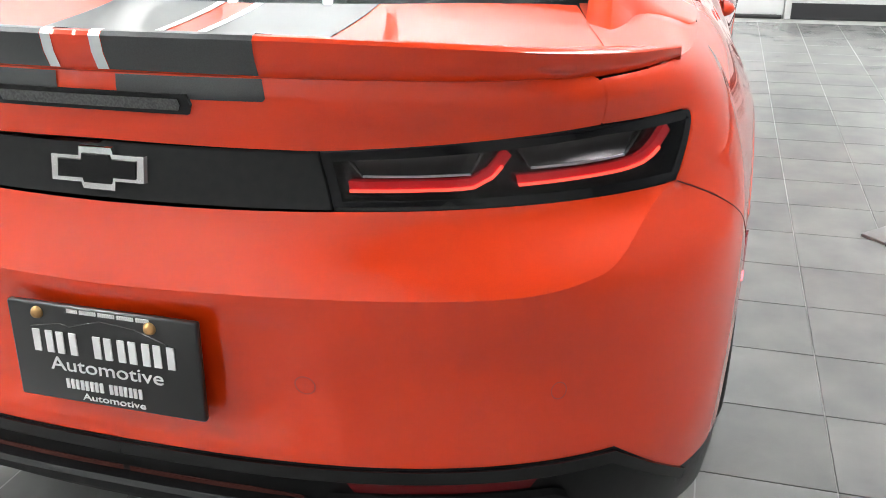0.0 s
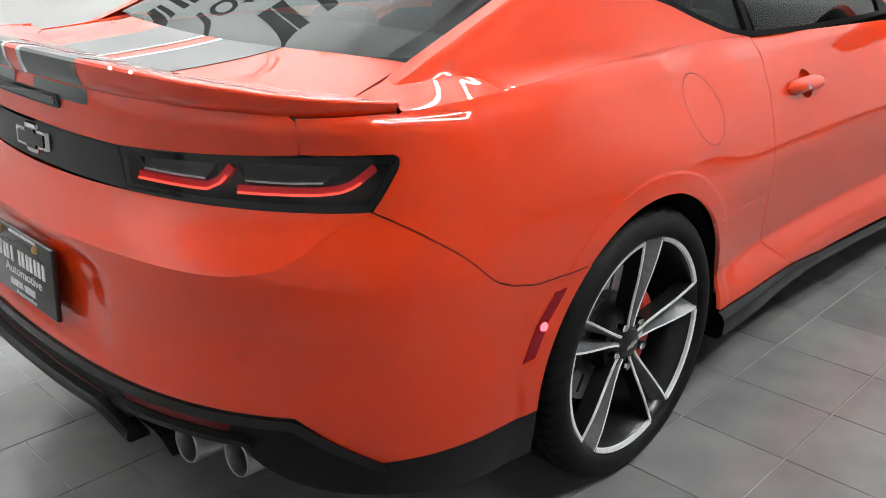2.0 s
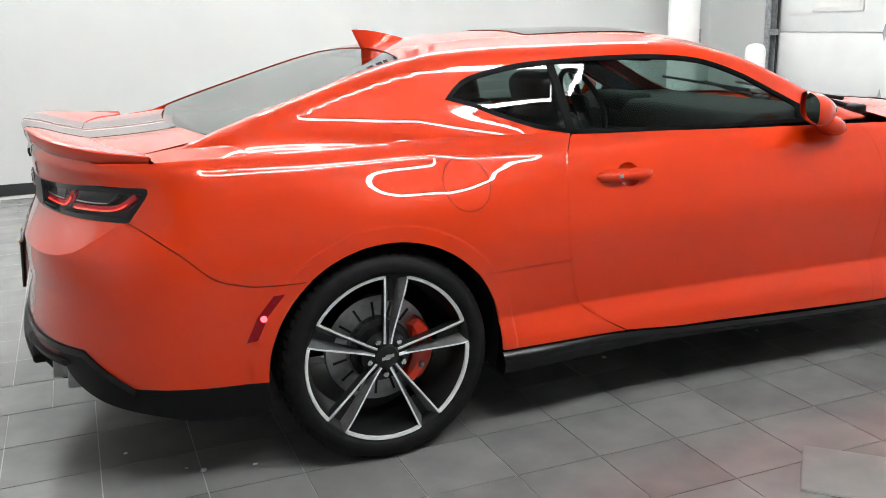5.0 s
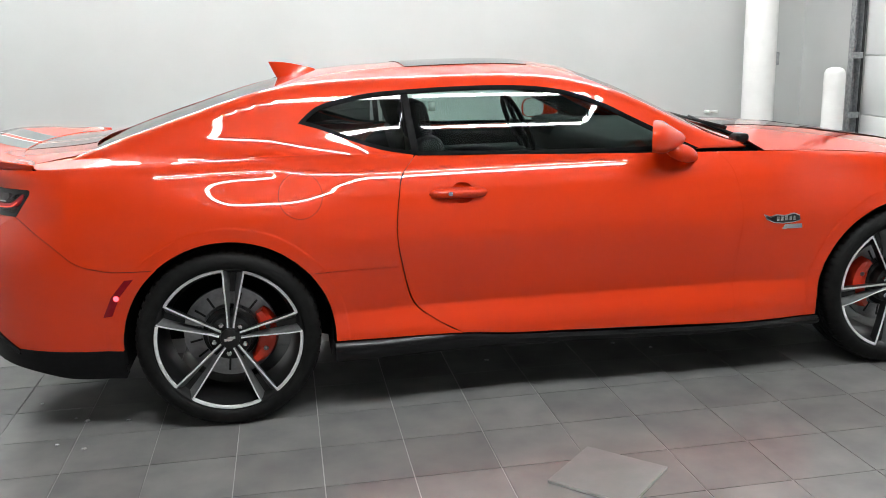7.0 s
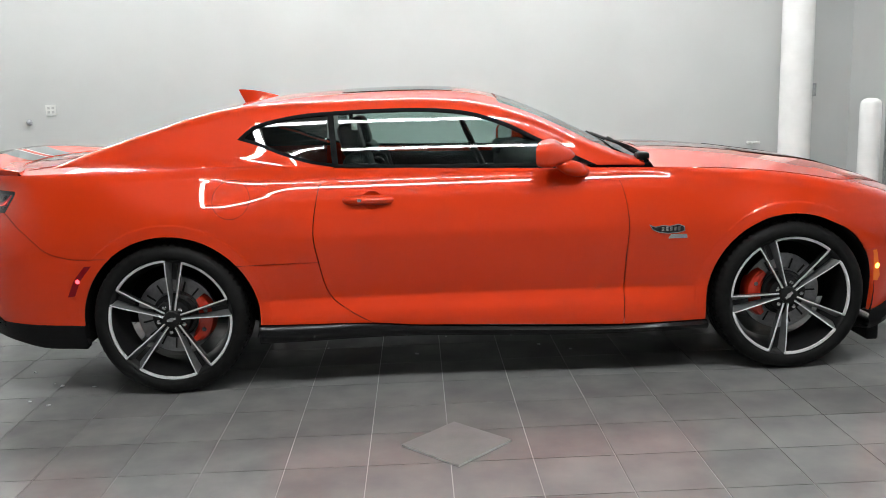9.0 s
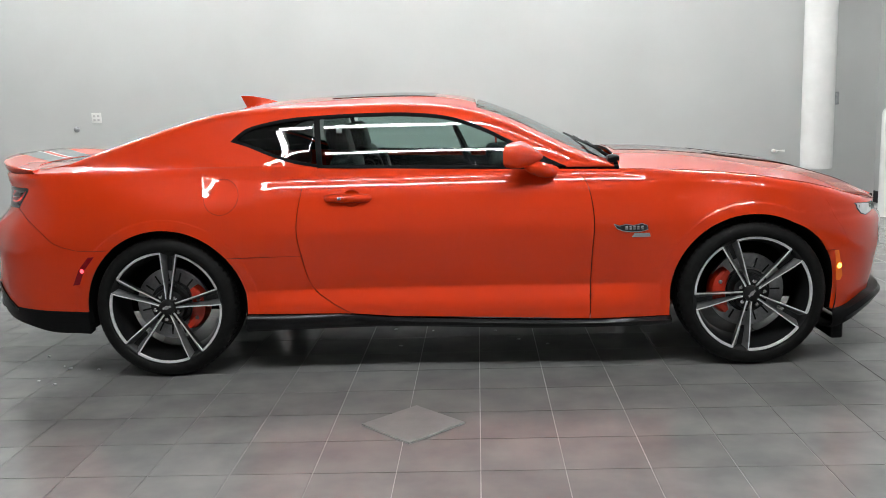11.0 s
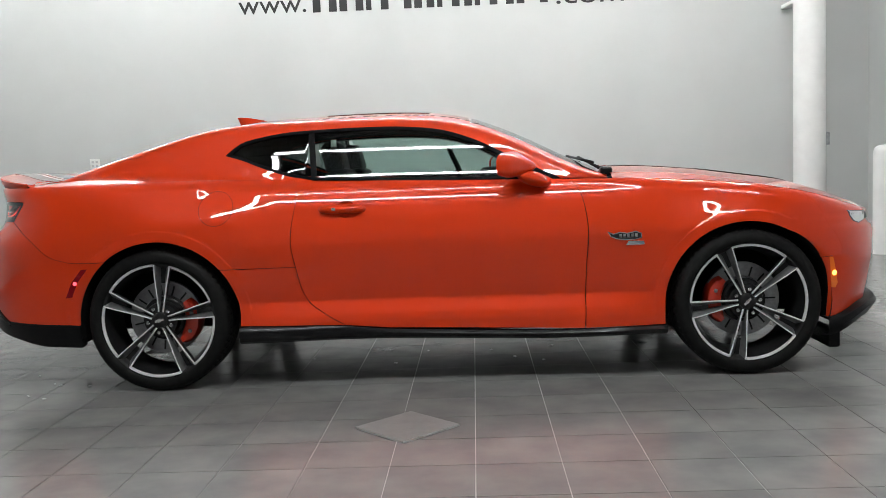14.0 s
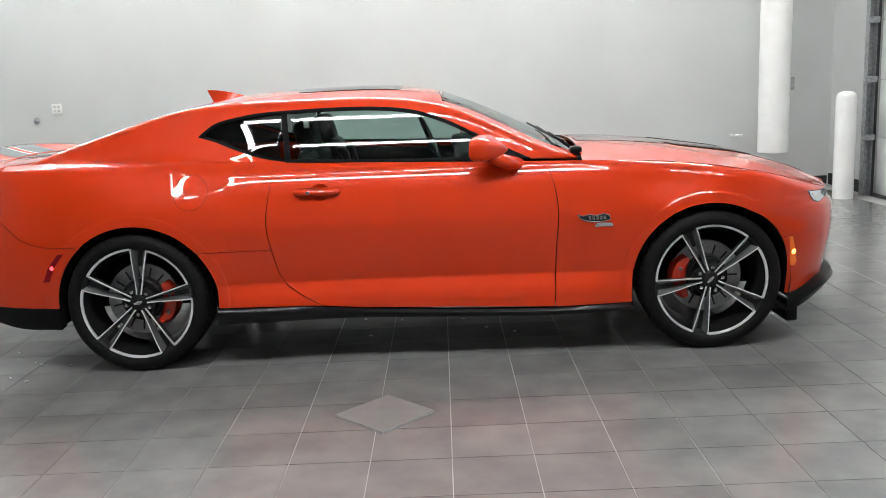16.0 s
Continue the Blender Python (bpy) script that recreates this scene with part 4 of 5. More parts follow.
panel("lamp_lens", path2(q + q[:1], 0.02)[:-1], lid_face, DARKLENS, high, "dark grey ribbed lens", side=-1, lift=0.008, depth=0.012, gap=0.0)

# spoiler
sp_tail = line((0, -1.004), (0.26, -0.986), (0.5, -0.930), (0.64, -0.850), (0.72, -0.765), (0.785, -0.655))
sp_top = line((0, 1.083), (0.26, 1.081), (0.5, 1.068), (0.64, 1.050), (0.785, 1.024))
sp_low = line((0, 1.024), (0.3, 1.020), (0.6, 1.010), (0.70, 1.003), (0.785, 1.005))
sp_chord = line((0, 0.19), (0.5, 0.185), (0.64, 0.17), (0.72, 0.11), (0.785, 0.012))
sp_lead = line((0, 1.036), (0.5, 1.030), (0.66, 1.022), (0.785, 1.020))


def spoiler_section(y):
    t, zt, zl, c, zf = sp_tail(abs(y)), sp_top(abs(y)), sp_low(abs(y)), sp_chord(abs(y)), sp_lead(abs(y))
    h = zt - zl
    return [(t + 0.020, zl), (t + 0.010, zl + 0.12 * h), (t + 0.002, zl + 0.5 * h), (t, zt - 0.10 * h), (t + 0.004, zt - 0.02 * h), (t + 0.012, zt), (t + 0.3 * c, zt - 0.16 * h),
            (t + 0.6 * c, zf + 0.40 * (zt - zf)), (t + 0.85 * c, zf + 0.12 * (zt - zf)), (t + c, zf), (t + c, zf - 0.012), (t + 0.5 * c, zl - 0.002)]


ys = list(np.linspace(-0.785, 0.785, 70))
bm = bmesh.new()
rows = sheet(bm, [[(x, y, z) for x, z in spoiler_section(y)] for y in ys], loop=True)
bm.faces.new(rows[0])
bm.faces.new(rows[-1][::-1])
bmesh.ops.recalc_face_normals(bm, faces=bm.faces)
spoiler = part("spoiler", bm, PAINT, car, angle=40)


def spoiler_band(name, y0, y1, mat, i0, i1, grow=0.0012):
    bm = bmesh.new()
    rows = []
    for y in np.linspace(y0, y1, max(3, int((y1 - y0) / 0.02))):
        sec = spoiler_section(y)
        cx = sum(p[0] for p in sec) / len(sec)
        cz = sum(p[1] for p in sec) / len(sec)
        run = []
        for i in range(i0, i1 + 1):
            a, b, c = Vector(sec[i - 1]), Vector(sec[i]), Vector(sec[(i + 1) % len(sec)])
            t = (c - a).normalized()
            n = Vector((-t.y, t.x))
            if n.dot(Vector(sec[i]) - Vector((cx, cz))) < 0:
                n = -n
            p = b + n * grow
            run.append((p.x, y, p.y))
        rows.append(run)
    sheet(bm, rows)
    bmesh.ops.recalc_face_normals(bm, faces=bm.faces)
    return part(name, bm, mat, spoiler, angle=40)


for s in (-1, 1):
    a, b = sorted((s * 0.048, s * 0.262))
    spoiler_band("stripe", a, b, STRIPE, 1, 9)
    a, b = sorted((s * 0.030, s * 0.047))
    spoiler_band("pinstripe", a, b, STRIPE_PALE, 1, 9)
    for y0, y1, mat, nm in ((0.048, 0.262, STRIPE, "stripe"), (0.030, 0.047, STRIPE_PALE, "pinstripe")):
        n = 12
        out = [(-0.44 - 0.085 * (1 - (y / 0.62) ** 2) - 0.004, s * y) for y in np.linspace(y0, y1, n)] + [(-0.86, s * y) for y in np.linspace(y1, y0, n)]
        panel(nm, path2(out + out[:1], 0.02)[:-1], deck, mat, lid, side=-1, lift=0.0014, depth=0.0012, gap=0.0, step=0.012)
        out = [(2.26, y0), (2.26, y1), (3.54, y1), (3.56, y0)]

        def hood_xy(x, y):
            return bonnet(x, y / max(body_edge(x), 0.05))
        hx = path2([(2.26, s * y0), (2.26, s * y1), (3.50, s * y1), (3.58, s * y0), (2.26, s * y0)], 0.04)[:-1]
        panel(nm, hx, hood_xy, mat, hood, side=-1, lift=0.002, depth=0.002, gap=0.0, step=0.035)
        if nm == "stripe":
            q = rear_pts([(y0, 1.022), (y1, 1.022), (y1 + 0.004, 0.996), (y1, 0.992), (y0, 0.992)])
            panel(nm, path2(q + q[:1], 0.02)[:-1], body, mat, lid, side=-s, lift=0.0012, depth=0, gap=0.0)
    vent = path2([(2.74, s * 0.19), (2.80, s * 0.285), (3.17, s * 0.270), (3.22, s * 0.22), (2.74, s * 0.19)], 0.03)[:-1]
    panel("bonnet_vent", vent, hood_xy, SATIN, hood, "black slotted bonnet vent", side=-1, lift=0.004, depth=0.012, gap=0.0)

# ---- sides ----
for s in (-1, 1):
    disc_on("fuel_flap_gap", 0.302, 0.872, 0.0825, body, SEAM, car, 0.0009, 0.0806, 64, s)
    strap("bumper_gap", [p for p in bump_gap if p[0] < -0.25], 0.0013, body, SEAM, rear_bumper, 0.0009, "", s, 0.002)
    # handle
    bm = bmesh.new()
    rows = []
    for i in range(25):
        f = i / 24
        x = 0.792 + 0.232 * f
        w = 0.021 * (1 - abs(2 * f - 1) ** 6) ** 0.5 + 0.001
        out = 0.034 * (1 - abs(2 * f - 1) ** 5) + 0.002
        zc = 0.850 - 0.004 * f
        rows.append([(x, s * (half_width(x, zc) + 0.001 + out * max(math.sin(a), -0.2)), zc + w * math.cos(a)) for a in np.linspace(0, math.pi, 9)])
    sheet(bm, rows)
    bmesh.ops.recalc_face_normals(bm, faces=bm.faces)
    h = part("door_handle", bm, PAINT, car)
    bm = bmesh.new()
    rows = []
    for f in np.linspace(1, 0.02, 9):
        ring = [(0.925 + (u - 0.925) * f, 0.847 + (z - 0.847) * f) for u, z in CUP]
        rows.append([(u, s * (half_width(u, z) - 0.020 * (1 - f ** 3)), z) for u, z in ring])
    sheet(bm, rows, loop=True)
    bmesh.ops.recalc_face_normals(bm, faces=bm.faces)
    part("handle_cup", bm, PAINT, h, "dished finger recess")
    bm = bmesh.new()
    y = half_width(0.85, 0.85) + 0.0355
    box(bm, (0.862, s * y - 0.002, 0.843), (0.880, s * y + 0.003, 0.857), 0.002)
    part("lock_cap", bm, CHROME, h, "small bright lock cap")
    # sill
    sill_top = line((0.40, 0.302), (0.891, 0.289), (1.121, 0.270), (2.046, 0.243), (2.434, 0.249))
    sill_low = line((0.40, 0.222), (0.953, 0.224), (1.93, 0.203), (2.43, 0.212))
    bm = bmesh.new()
    rows = []
    for x in np.linspace(0.40, 2.43, 60):
        y, t, b = half_width(x, 0.26), sill_top(x), sill_low(x)
        fl = 0.010 + 0.012 * (1 - ease(x, 0.5, 1.0)) + 0.012 * ease(x, 2.1, 2.4)
        rows.append([(x, s * (y - 0.03), t), (x, s * (y + 0.002), t), (x, s * (y + 0.6 * fl), t - 0.008), (x, s * (y + fl), t - 0.35 * (t - b)), (x, s * (y + fl - 0.004), b + 0.012), (x, s * (y + fl - 0.02), b), (x, s * (y - 0.14), b + 0.005)])
    vs = sheet(bm, rows)
    bm.faces.new(vs[0])
    bm.faces.new(vs[-1])
    bmesh.ops.recalc_face_normals(bm, faces=bm.faces)
    part("side_skirt", bm, SKIRT, car, "satin black side skirt", angle=35)
    # front marker and badge
    q = [(3.172, 0.545), (3.192, 0.545), (3.236, 0.42), (3.222, 0.398), (3.198, 0.402)]
    fm = panel("front_marker", path2(q + q[:1], 0.02)[:-1], body, AMBER, front_bumper, "amber side marker, lit", side=s, lift=0.003, depth=0.006, gap=0.0)
    disc_on("marker_glow", 3.206, 0.47, 0.013, body, AMBERHOT, fm, 0.0045, 0, 16, s, 0.001, "lit amber spot")
    flame = [(2.158, 0.700), (2.185, 0.690), (2.215, 0.697), (2.25, 0.692), (2.29, 0.700), (2.315, 0.690), (2.318, 0.668), (2.285, 0.660), (2.24, 0.658), (2.20, 0.664), (2.172, 0.676)]
    bd = panel("fender_badge", path2(flame + flame[:1], 0.015)[:-1], body, CHROME, car, "bright flame-shaped badge, plain", side=s, lift=0.005, depth=0.005, gap=0.0)
    panel("badge_face", inset(path2(flame + flame[:1], 0.015)[:-1], 0.004), body, RIMDARK, bd, side=s, lift=0.0065, depth=0.002, gap=0.0, step=0.01)
    for i in range(5):
        q = [(2.212 + 0.018 * i, 0.671), (2.224 + 0.018 * i, 0.671), (2.224 + 0.018 * i, 0.688), (2.212 + 0.018 * i, 0.688)]
        panel("badge_bar", q, body, CHROME, bd, side=s, lift=0.0075, depth=0.002, gap=0.0)
    q = [(2.243, 0.636), (2.329, 0.636), (2.326, 0.653), (2.255, 0.654)]
    panel("badge_plinth", path2(q + q[:1], 0.02)[:-1], body, CHROME, bd, side=s, lift=0.005, depth=0.005, gap=0.0)
    # wing mirror
    bm = bmesh.new()
    rows = []
    for i in range(17):
        f = i / 16
        k = 1 - 0.80 * max((f - 0.30) / 0.70, 0) ** 1.2
        k *= (0.94 + 0.06 * min(f / 0.12, 1)) * (1 - 0.5 * ease(f, 0.90, 1.0))
        cy, cz = 0.880 - 0.035 * f, 1.034 - 0.016 * f
        ring = []
        for a in np.linspace(0, 2 * math.pi, 37)[:-1]:
            o = 0.098 * k * (abs(math.cos(a)) ** 0.65) * (1 if math.cos(a) > 0 else -1)
            z = 0.058 * k * (abs(math.sin(a)) ** 0.65) * (1 if math.sin(a) > 0 else -1) - 0.10 * o
            ring.append((1.690 + 0.150 * f - 0.45 * o * (1 - f), s * (cy + o), cz + z))
        rows.append(ring)
    vs = sheet(bm, rows, loop=True)
    bm.faces.new(vs[-1])
    bmesh.ops.recalc_face_normals(bm, faces=bm.faces)
    mirror = part("wing_mirror", bm, PAINT, car, "orange wing mirror housing")
    bm = bmesh.new()
    bm.faces.new([bm.verts.new((p[0] + 0.010, p[1] * 1.0, p[2])) for p in rows[0]])
    bm.faces.ensure_lookup_table()
    bmesh.ops.scale(bm, vec=(1, 0.96, 0.97), verts=bm.verts, space=Matrix.Translation((-1.690, -s * 0.880, -1.030)))
    part("mirror_glass", bm, CHROME, mirror, "mirror glass")
    bm = bmesh.new()
    rows = []
    for f in np.linspace(0, 1, 12):
        cx, cy, cz = 1.798 + 0.080 * f, 0.912 - 0.155 * f, 0.968 - 0.028 * f
        k = 0.35 + 0.65 * math.sin(min(f / 0.25, 1) * math.pi / 2)
        rx, rz = (0.073 - 0.014 * f) * k, 0.037 * k
        rows.append([(cx + rx * math.cos(a), s * cy, cz + rz * math.sin(a) - 0.25 * rx * math.cos(a)) for a in np.linspace(0, 2 * math.pi, 25)[:-1]])
    vs = sheet(bm, rows, loop=True)
    bm.faces.new(vs[0])
    bmesh.ops.recalc_face_normals(bm, faces=bm.faces)
    part("mirror_stalk", bm, PAINT, mirror)
    # headlamp
    q = [(3.315, 0.757), (3.40, 0.752), (3.56, 0.742), (3.54, 0.702), (3.44, 0.690), (3.385, 0.702)]
    hl = panel("headlamp", path2(q + q[:1], 0.02)[:-1], body, LAMPGREY, front_bumper, "clear headlamp", side=s, lift=0.002, depth=0.01, gap=0.0)
    panel("headlamp_lens", inset(path2(q + q[:1], 0.02)[:-1], 0.004), body, CHROME, hl, side=s, lift=0.004, depth=0.0, gap=0.0)
    q = [(3.56, 0.737), (NOSE - 0.004, 0.732), (NOSE - 0.004, 0.697), (3.54, 0.705)]
    panel("upper_grille", path2(q + q[:1], 0.02)[:-1], body, SATIN, front_bumper, "black upper grille slot", side=s, lift=0.002, depth=0.006, gap=0.0)

# front lip
bm = bmesh.new()
rows = []
for u in list(np.linspace(3.19, NOSE, 40)):
    x, y, z = body(u, 0.27)
    d = body(u + 0.01, 0.27)
    t = Vector((d[0] - x, d[1] - y)).normalized() if u < NOSE - 0.005 else Vector((0, -1))
    n = Vector((-t.y, t.x))
    g = ease(u, 3.2, 3.45)
    rise = nose_low(u) - 0.262
    rows.append([(x + n.x * o, y + n.y * o, zz + rise) for o, zz in ((-0.04, 0.262), (0.004, 0.262), (0.012 + 0.035 * g, 0.245 + 0.015 * g), (0.014 + 0.045 * g, 0.205 + 0.035 * g), (0.002 + 0.02 * g, 0.175 + 0.01 * g), (-0.08, 0.165))])
for s in (-1, 1):
    sheet(bm, [[(x, s * y, z) for x, y, z in r] for r in rows])
bmesh.ops.recalc_face_normals(bm, faces=bm.faces)
lip = part("front_lip", bm, SATIN, car, "satin black front lip", angle=35)
for s in (-1, 1):
    y0, y1 = sorted((s * 0.60, s * 0.86))
    part("air_deflector", boxed((3.20, y0, 0.105), (3.26, y1, 0.19), 0.012), SATIN, lip)

# fin on the roof
bm = bmesh.new()
rows = []
for f in np.linspace(0, 1, 12):
    z0 = crown_line(0.30) - 0.012
    top = f
    x0, x1 = 0.245 - 0.040 * f, 0.43 - 0.055 * f ** 1.5
    zz = lambda x: crown_line(x) - 0.012 + f * (0.092 - 0.060 * min(max((x - 0.205) / 0.17, 0), 1) ** 1.2)
    ring = []
    for a in np.linspace(0, 2 * math.pi, 25)[:-1]:
        c = (1 + math.cos(a)) / 2
        x = x0 + (x1 - x0) * c
        ring.append((x, 0.032 * (1 - 0.82 * f ** 0.7) * math.sin(a) * (1 - 0.35 * c), zz(x)))
    rows.append(ring)
vs = sheet(bm, rows, loop=True)
bm.faces.new(vs[-1])
bmesh.ops.recalc_face_normals(bm, faces=bm.faces)
part("roof_fin", bm, PAINT, car, "orange shark-fin aerial", angle=50)

# cowl and wipers
cowl = part("cowl", boxed((2.12, -0.66, 0.90), (2.27, 0.66, 0.955), 0.01), SATIN, car, "black cowl below the windscreen")
for y0, y1 in ((-0.62, -0.02), (-0.05, 0.55)):
    bm = bmesh.new()
    tube(bm, (2.19, y0, 0.985), (2.10, y0 + 0.3, 1.055), 0.009, 0.007, 10)
    tube(bm, (2.14, y0 + 0.02, 1.025), (2.07, y1, 1.065), 0.008, 0.006, 10)
    box(bm, (2.17, y0 - 0.03, 0.95), (2.23, y0 + 0.05, 1.0), 0.012)
    part("wiper", bm, SATIN, cowl)

# ---- wheels ----
def wheel(cx, s, turn, caliper_angle, wide):
    """One wheel; s is the side. Offsets go inwards from the tyre's outer face."""
    out = s * 0.928
    C = (cx, out, 0.345)

    def P(t, w, h, a):
        """A point t along and w across a ray at angle a, h deep."""
        return (cx + t * math.cos(a) - w * math.sin(a), out - s * h, 0.345 + t * math.sin(a) + w * math.cos(a))
    bm = bmesh.new()
    lathe(bm, [(r, -s * h) for r, h in ((0.2795, 0.012), (0.277, 0.012), (0.269, 0.018), (0.263, 0.030), (0.257, 0.042), (0.250, 0.06), (0.240, 0.10), (0.240, 0.2), (0.274, 0.23))], C, "Y", 72)
    w = part("wheel", bm, RIMDARK, car, "dark grey alloy wheel with machined edges", angle=40)
    bm = bmesh.new()
    lathe(bm, [(r, -s * h) for r, h in ((0.274, 0.02), (0.2795, 0.006), (0.283, 0.002), (0.292, -0.003), (0.306, -0.004), (0.320, 0.001), (0.331, 0.010), (0.3385, 0.022), (0.3380, 0.036),
                                        (0.3390, 0.055), (0.3395, 0.066), (0.337, 0.067), (0.337, 0.075), (0.3445, 0.076), (0.345, 0.115), (0.338, 0.116), (0.338, 0.126), (0.345, 0.127), (0.3445, wide - 0.076),
                                        (0.337, wide - 0.075), (0.337, wide - 0.066), (0.344, wide - 0.065), (0.3425, wide - 0.036), (0.331, wide - 0.01), (0.30, wide), (0.268, wide - 0.02))], C, "Y", 96)
    tyre = part("tyre", bm, RUBBER, w, "black low-profile tyre", angle=35)
    # shoulder blocks
    bm = bmesh.new()
    for k in range(64):
        a = 2 * math.pi * k / 64
        rows = []
        for h, r in ((0.008, 0.3290), (0.0135, 0.3345), (0.024, 0.3408), (0.036, 0.3446), (0.060, 0.3462), (0.061, 0.343)):
            sk = 0.10 * (h - 0.0135)
            rows.append([P(r * math.cos(d), r * math.sin(d), h, a + sk * 10 * 0.15) for d in (-0.036, 0.036)])
        sheet(bm, rows)
    bmesh.ops.recalc_face_normals(bm, faces=bm.faces)
    part("tread_block", bm, RUBBER, tyre)
    # spokes
    for k in range(5):
        a = turn + radians(72 * k + 36)
        bm = bmesh.new()
        rows = []
        for t in (0.040, 0.060, 0.10, 0.14, 0.18, 0.22, 0.254, 0.271):
            wd = float(np.interp(t, (0.040, 0.060, 0.10, 0.14, 0.18, 0.22, 0.270), (0.0145, 0.0160, 0.0205, 0.0258, 0.0310, 0.0365, 0.0425)))
            h = 0.037 - 0.026 * ease(t, 0.05, 0.262) ** 0.8
            val = 0.004 + 0.030 * ease(t, 0.05, 0.12)
            e = min(0.0066, wd * 0.55)
            rows.append([P(t, -wd + 0.006, h + 0.05, a), P(t, -wd, h + 0.004, a), P(t, -wd + 0.001, h, a), P(t, -wd + e, h + 0.0005, a), P(t, -wd * 0.30, h + val, a), P(t, wd * 0.30, h + val, a), P(t, wd - e, h + 0.0005, a), P(t, wd - 0.001, h, a), P(t, wd, h + 0.004, a), P(t, wd - 0.006, h + 0.05, a)])
        sheet(bm, rows)
        bmesh.ops.recalc_face_normals(bm, faces=bm.faces)
        bm.faces.ensure_lookup_table()
        for i, f in enumerate(bm.faces):
            if i % 9 in (1, 2, 6, 7):
                f.material_index = 1
            elif i % 9 in (3, 5):
                f.material_index = 2
            f.smooth = False
        bmesh.ops.delete(bm, geom=[bm.faces[9 * k + 4] for k in (1, 2, 3)], context="FACES_ONLY")
        part("spoke", bm, (RIMDARK, RIMCUT, RIMSIDE), w, smooth=False)
        a = turn + radians(72 * k)
        bm = bmesh.new()
        sheet(bm, [[P(r * math.cos(d), r * math.sin(d), h, a) for d in np.linspace(radians(-27.2), radians(27.2), 25)] for r, h in ((0.2630, 0.018), (0.2645, 0.0105), (0.2735, 0.0085), (0.2755, 0.0105))])
        bmesh.ops.recalc_face_normals(bm, faces=bm.faces)
        part("rim_edge", bm, RIMCUT, w, "machined bright rim edge", angle=40)
        bm = bmesh.new()
        c = P(0.060, 0, 0.038, a)
        lathe(bm, [(0.0005, s * 0.010), (0.0085, s * 0.0095), (0.0105, s * 0.006), (0.0105, -s * 0.02)], c, "Y", 6)
        part("lug_nut", bm, CHROME, w, "bright lug nut", smooth=False)
    bm = bmesh.new()
    lathe(bm, [(r, -s * h) for r, h in ((0.0005, 0.028), (0.030, 0.029), (0.036, 0.033), (0.038, 0.040), (0.052, 0.048), (0.080, 0.055), (0.086, 0.075), (0.086, 0.12))], C, "Y", 40)
    hub = part("hub_cap", bm, RIMDARK, w, "dark hub cap", angle=40)
    shape = [(-1.0, -0.28), (-0.38, -0.28), (-0.36, -0.40), (0.30, -0.40), (0.34, -0.22), (0.92, -0.22), (1.0, 0.28), (0.38, 0.28), (0.36, 0.40), (-0.30, 0.40), (-0.34, 0.22), (-0.92, 0.22)]
    bm = bmesh.new()
    bm.faces.new([bm.verts.new(P(0.022 * p, 0.022 * q, 0.0265, turn + radians(18) + math.pi / 2 * 0 + radians(90))) for p, q in shape])
    part("cap_emblem", bm, CHROME, hub, smooth=False)
    # brakes
    bm = bmesh.new()
    lathe(bm, [(r, -s * h) for r, h in ((0.075, 0.10), (0.105, 0.102), (0.112, 0.125), (0.178, 0.126), (0.179, 0.15), (0.07, 0.15))], C, "Y", 60)
    disc = part("brake_disc", bm, STEEL, w, "steel brake disc", angle=30)
    for k in range(15):
        a = 2 * math.pi * k / 15
        bm = bmesh.new()
        sheet(bm, [[P(r, -v, h, a) for v, h in ((0.0045, 0.127), (0.0038, 0.1235), (-0.0038, 0.1235), (-0.0045, 0.127))] for r in (0.112, 0.128, 0.146, 0.160)])
        bmesh.ops.recalc_face_normals(bm, faces=bm.faces)
        part("disc_slot", bm, RIMDARK, disc, "dark vane slot", smooth=False)
    bm = bmesh.new()
    lathe(bm, [(r, -s * h) for r, h in ((0.080, 0.098), (0.104, 0.099), (0.111, 0.122))], C, "Y", 40)
    part("disc_hat", bm, RIMDARK, disc, "dark disc hat")
    bm = bmesh.new()
    rows = []
    for d in np.linspace(-44, 44, 17):
        a = radians(caliper_angle + d)
        k = 1 - 0.12 * (abs(d) / 44) ** 3
        rows.append([P(r, 0, h, a) for r, h in ((0.105 / k, 0.12), (0.110 / k, 0.088), (0.128, 0.076), (0.150, 0.074), (0.172 * k, 0.082), (0.182 * k, 0.11), (0.182 * k, 0.16))])
    vs = sheet(bm, rows)
    bm.faces.new(vs[0])
    bm.faces.new(vs[-1])
    bmesh.ops.recalc_face_normals(bm, faces=bm.faces)
    part("caliper", bm, CALIPER, w, "red brake caliper", angle=30)
    for d in (-18, 18):
        bm = bmesh.new()
        tube(bm, P(0.145, 0, 0.075, radians(caliper_angle + d)), P(0.145, 0, 0.069, radians(caliper_angle + d)), 0.010, 0.008, 12)
        part("caliper_bolt", bm, STEEL, w)
    # dark wheel house
    bm = bmesh.new()
    lathe(bm, [(0.02, -s * 0.30), (0.392, -s * 0.30), (0.392, -s * 0.03)], (cx, s * 0.93, 0.345), "Y", 48)
    geom = [v for v in bm.verts if v.co.z < 0.20]
    bmesh.ops.delete(bm, geom=geom, context="VERTS")
    part("wheel_arch_liner", bm, CABIN, car, "black wheel arch liner")
    return w


for s in (-1, 1):
    wheel(0.004, s, radians(-97), -8, 0.275)
    wheel(2.811, s, radians(-65.5), 178, 0.245)

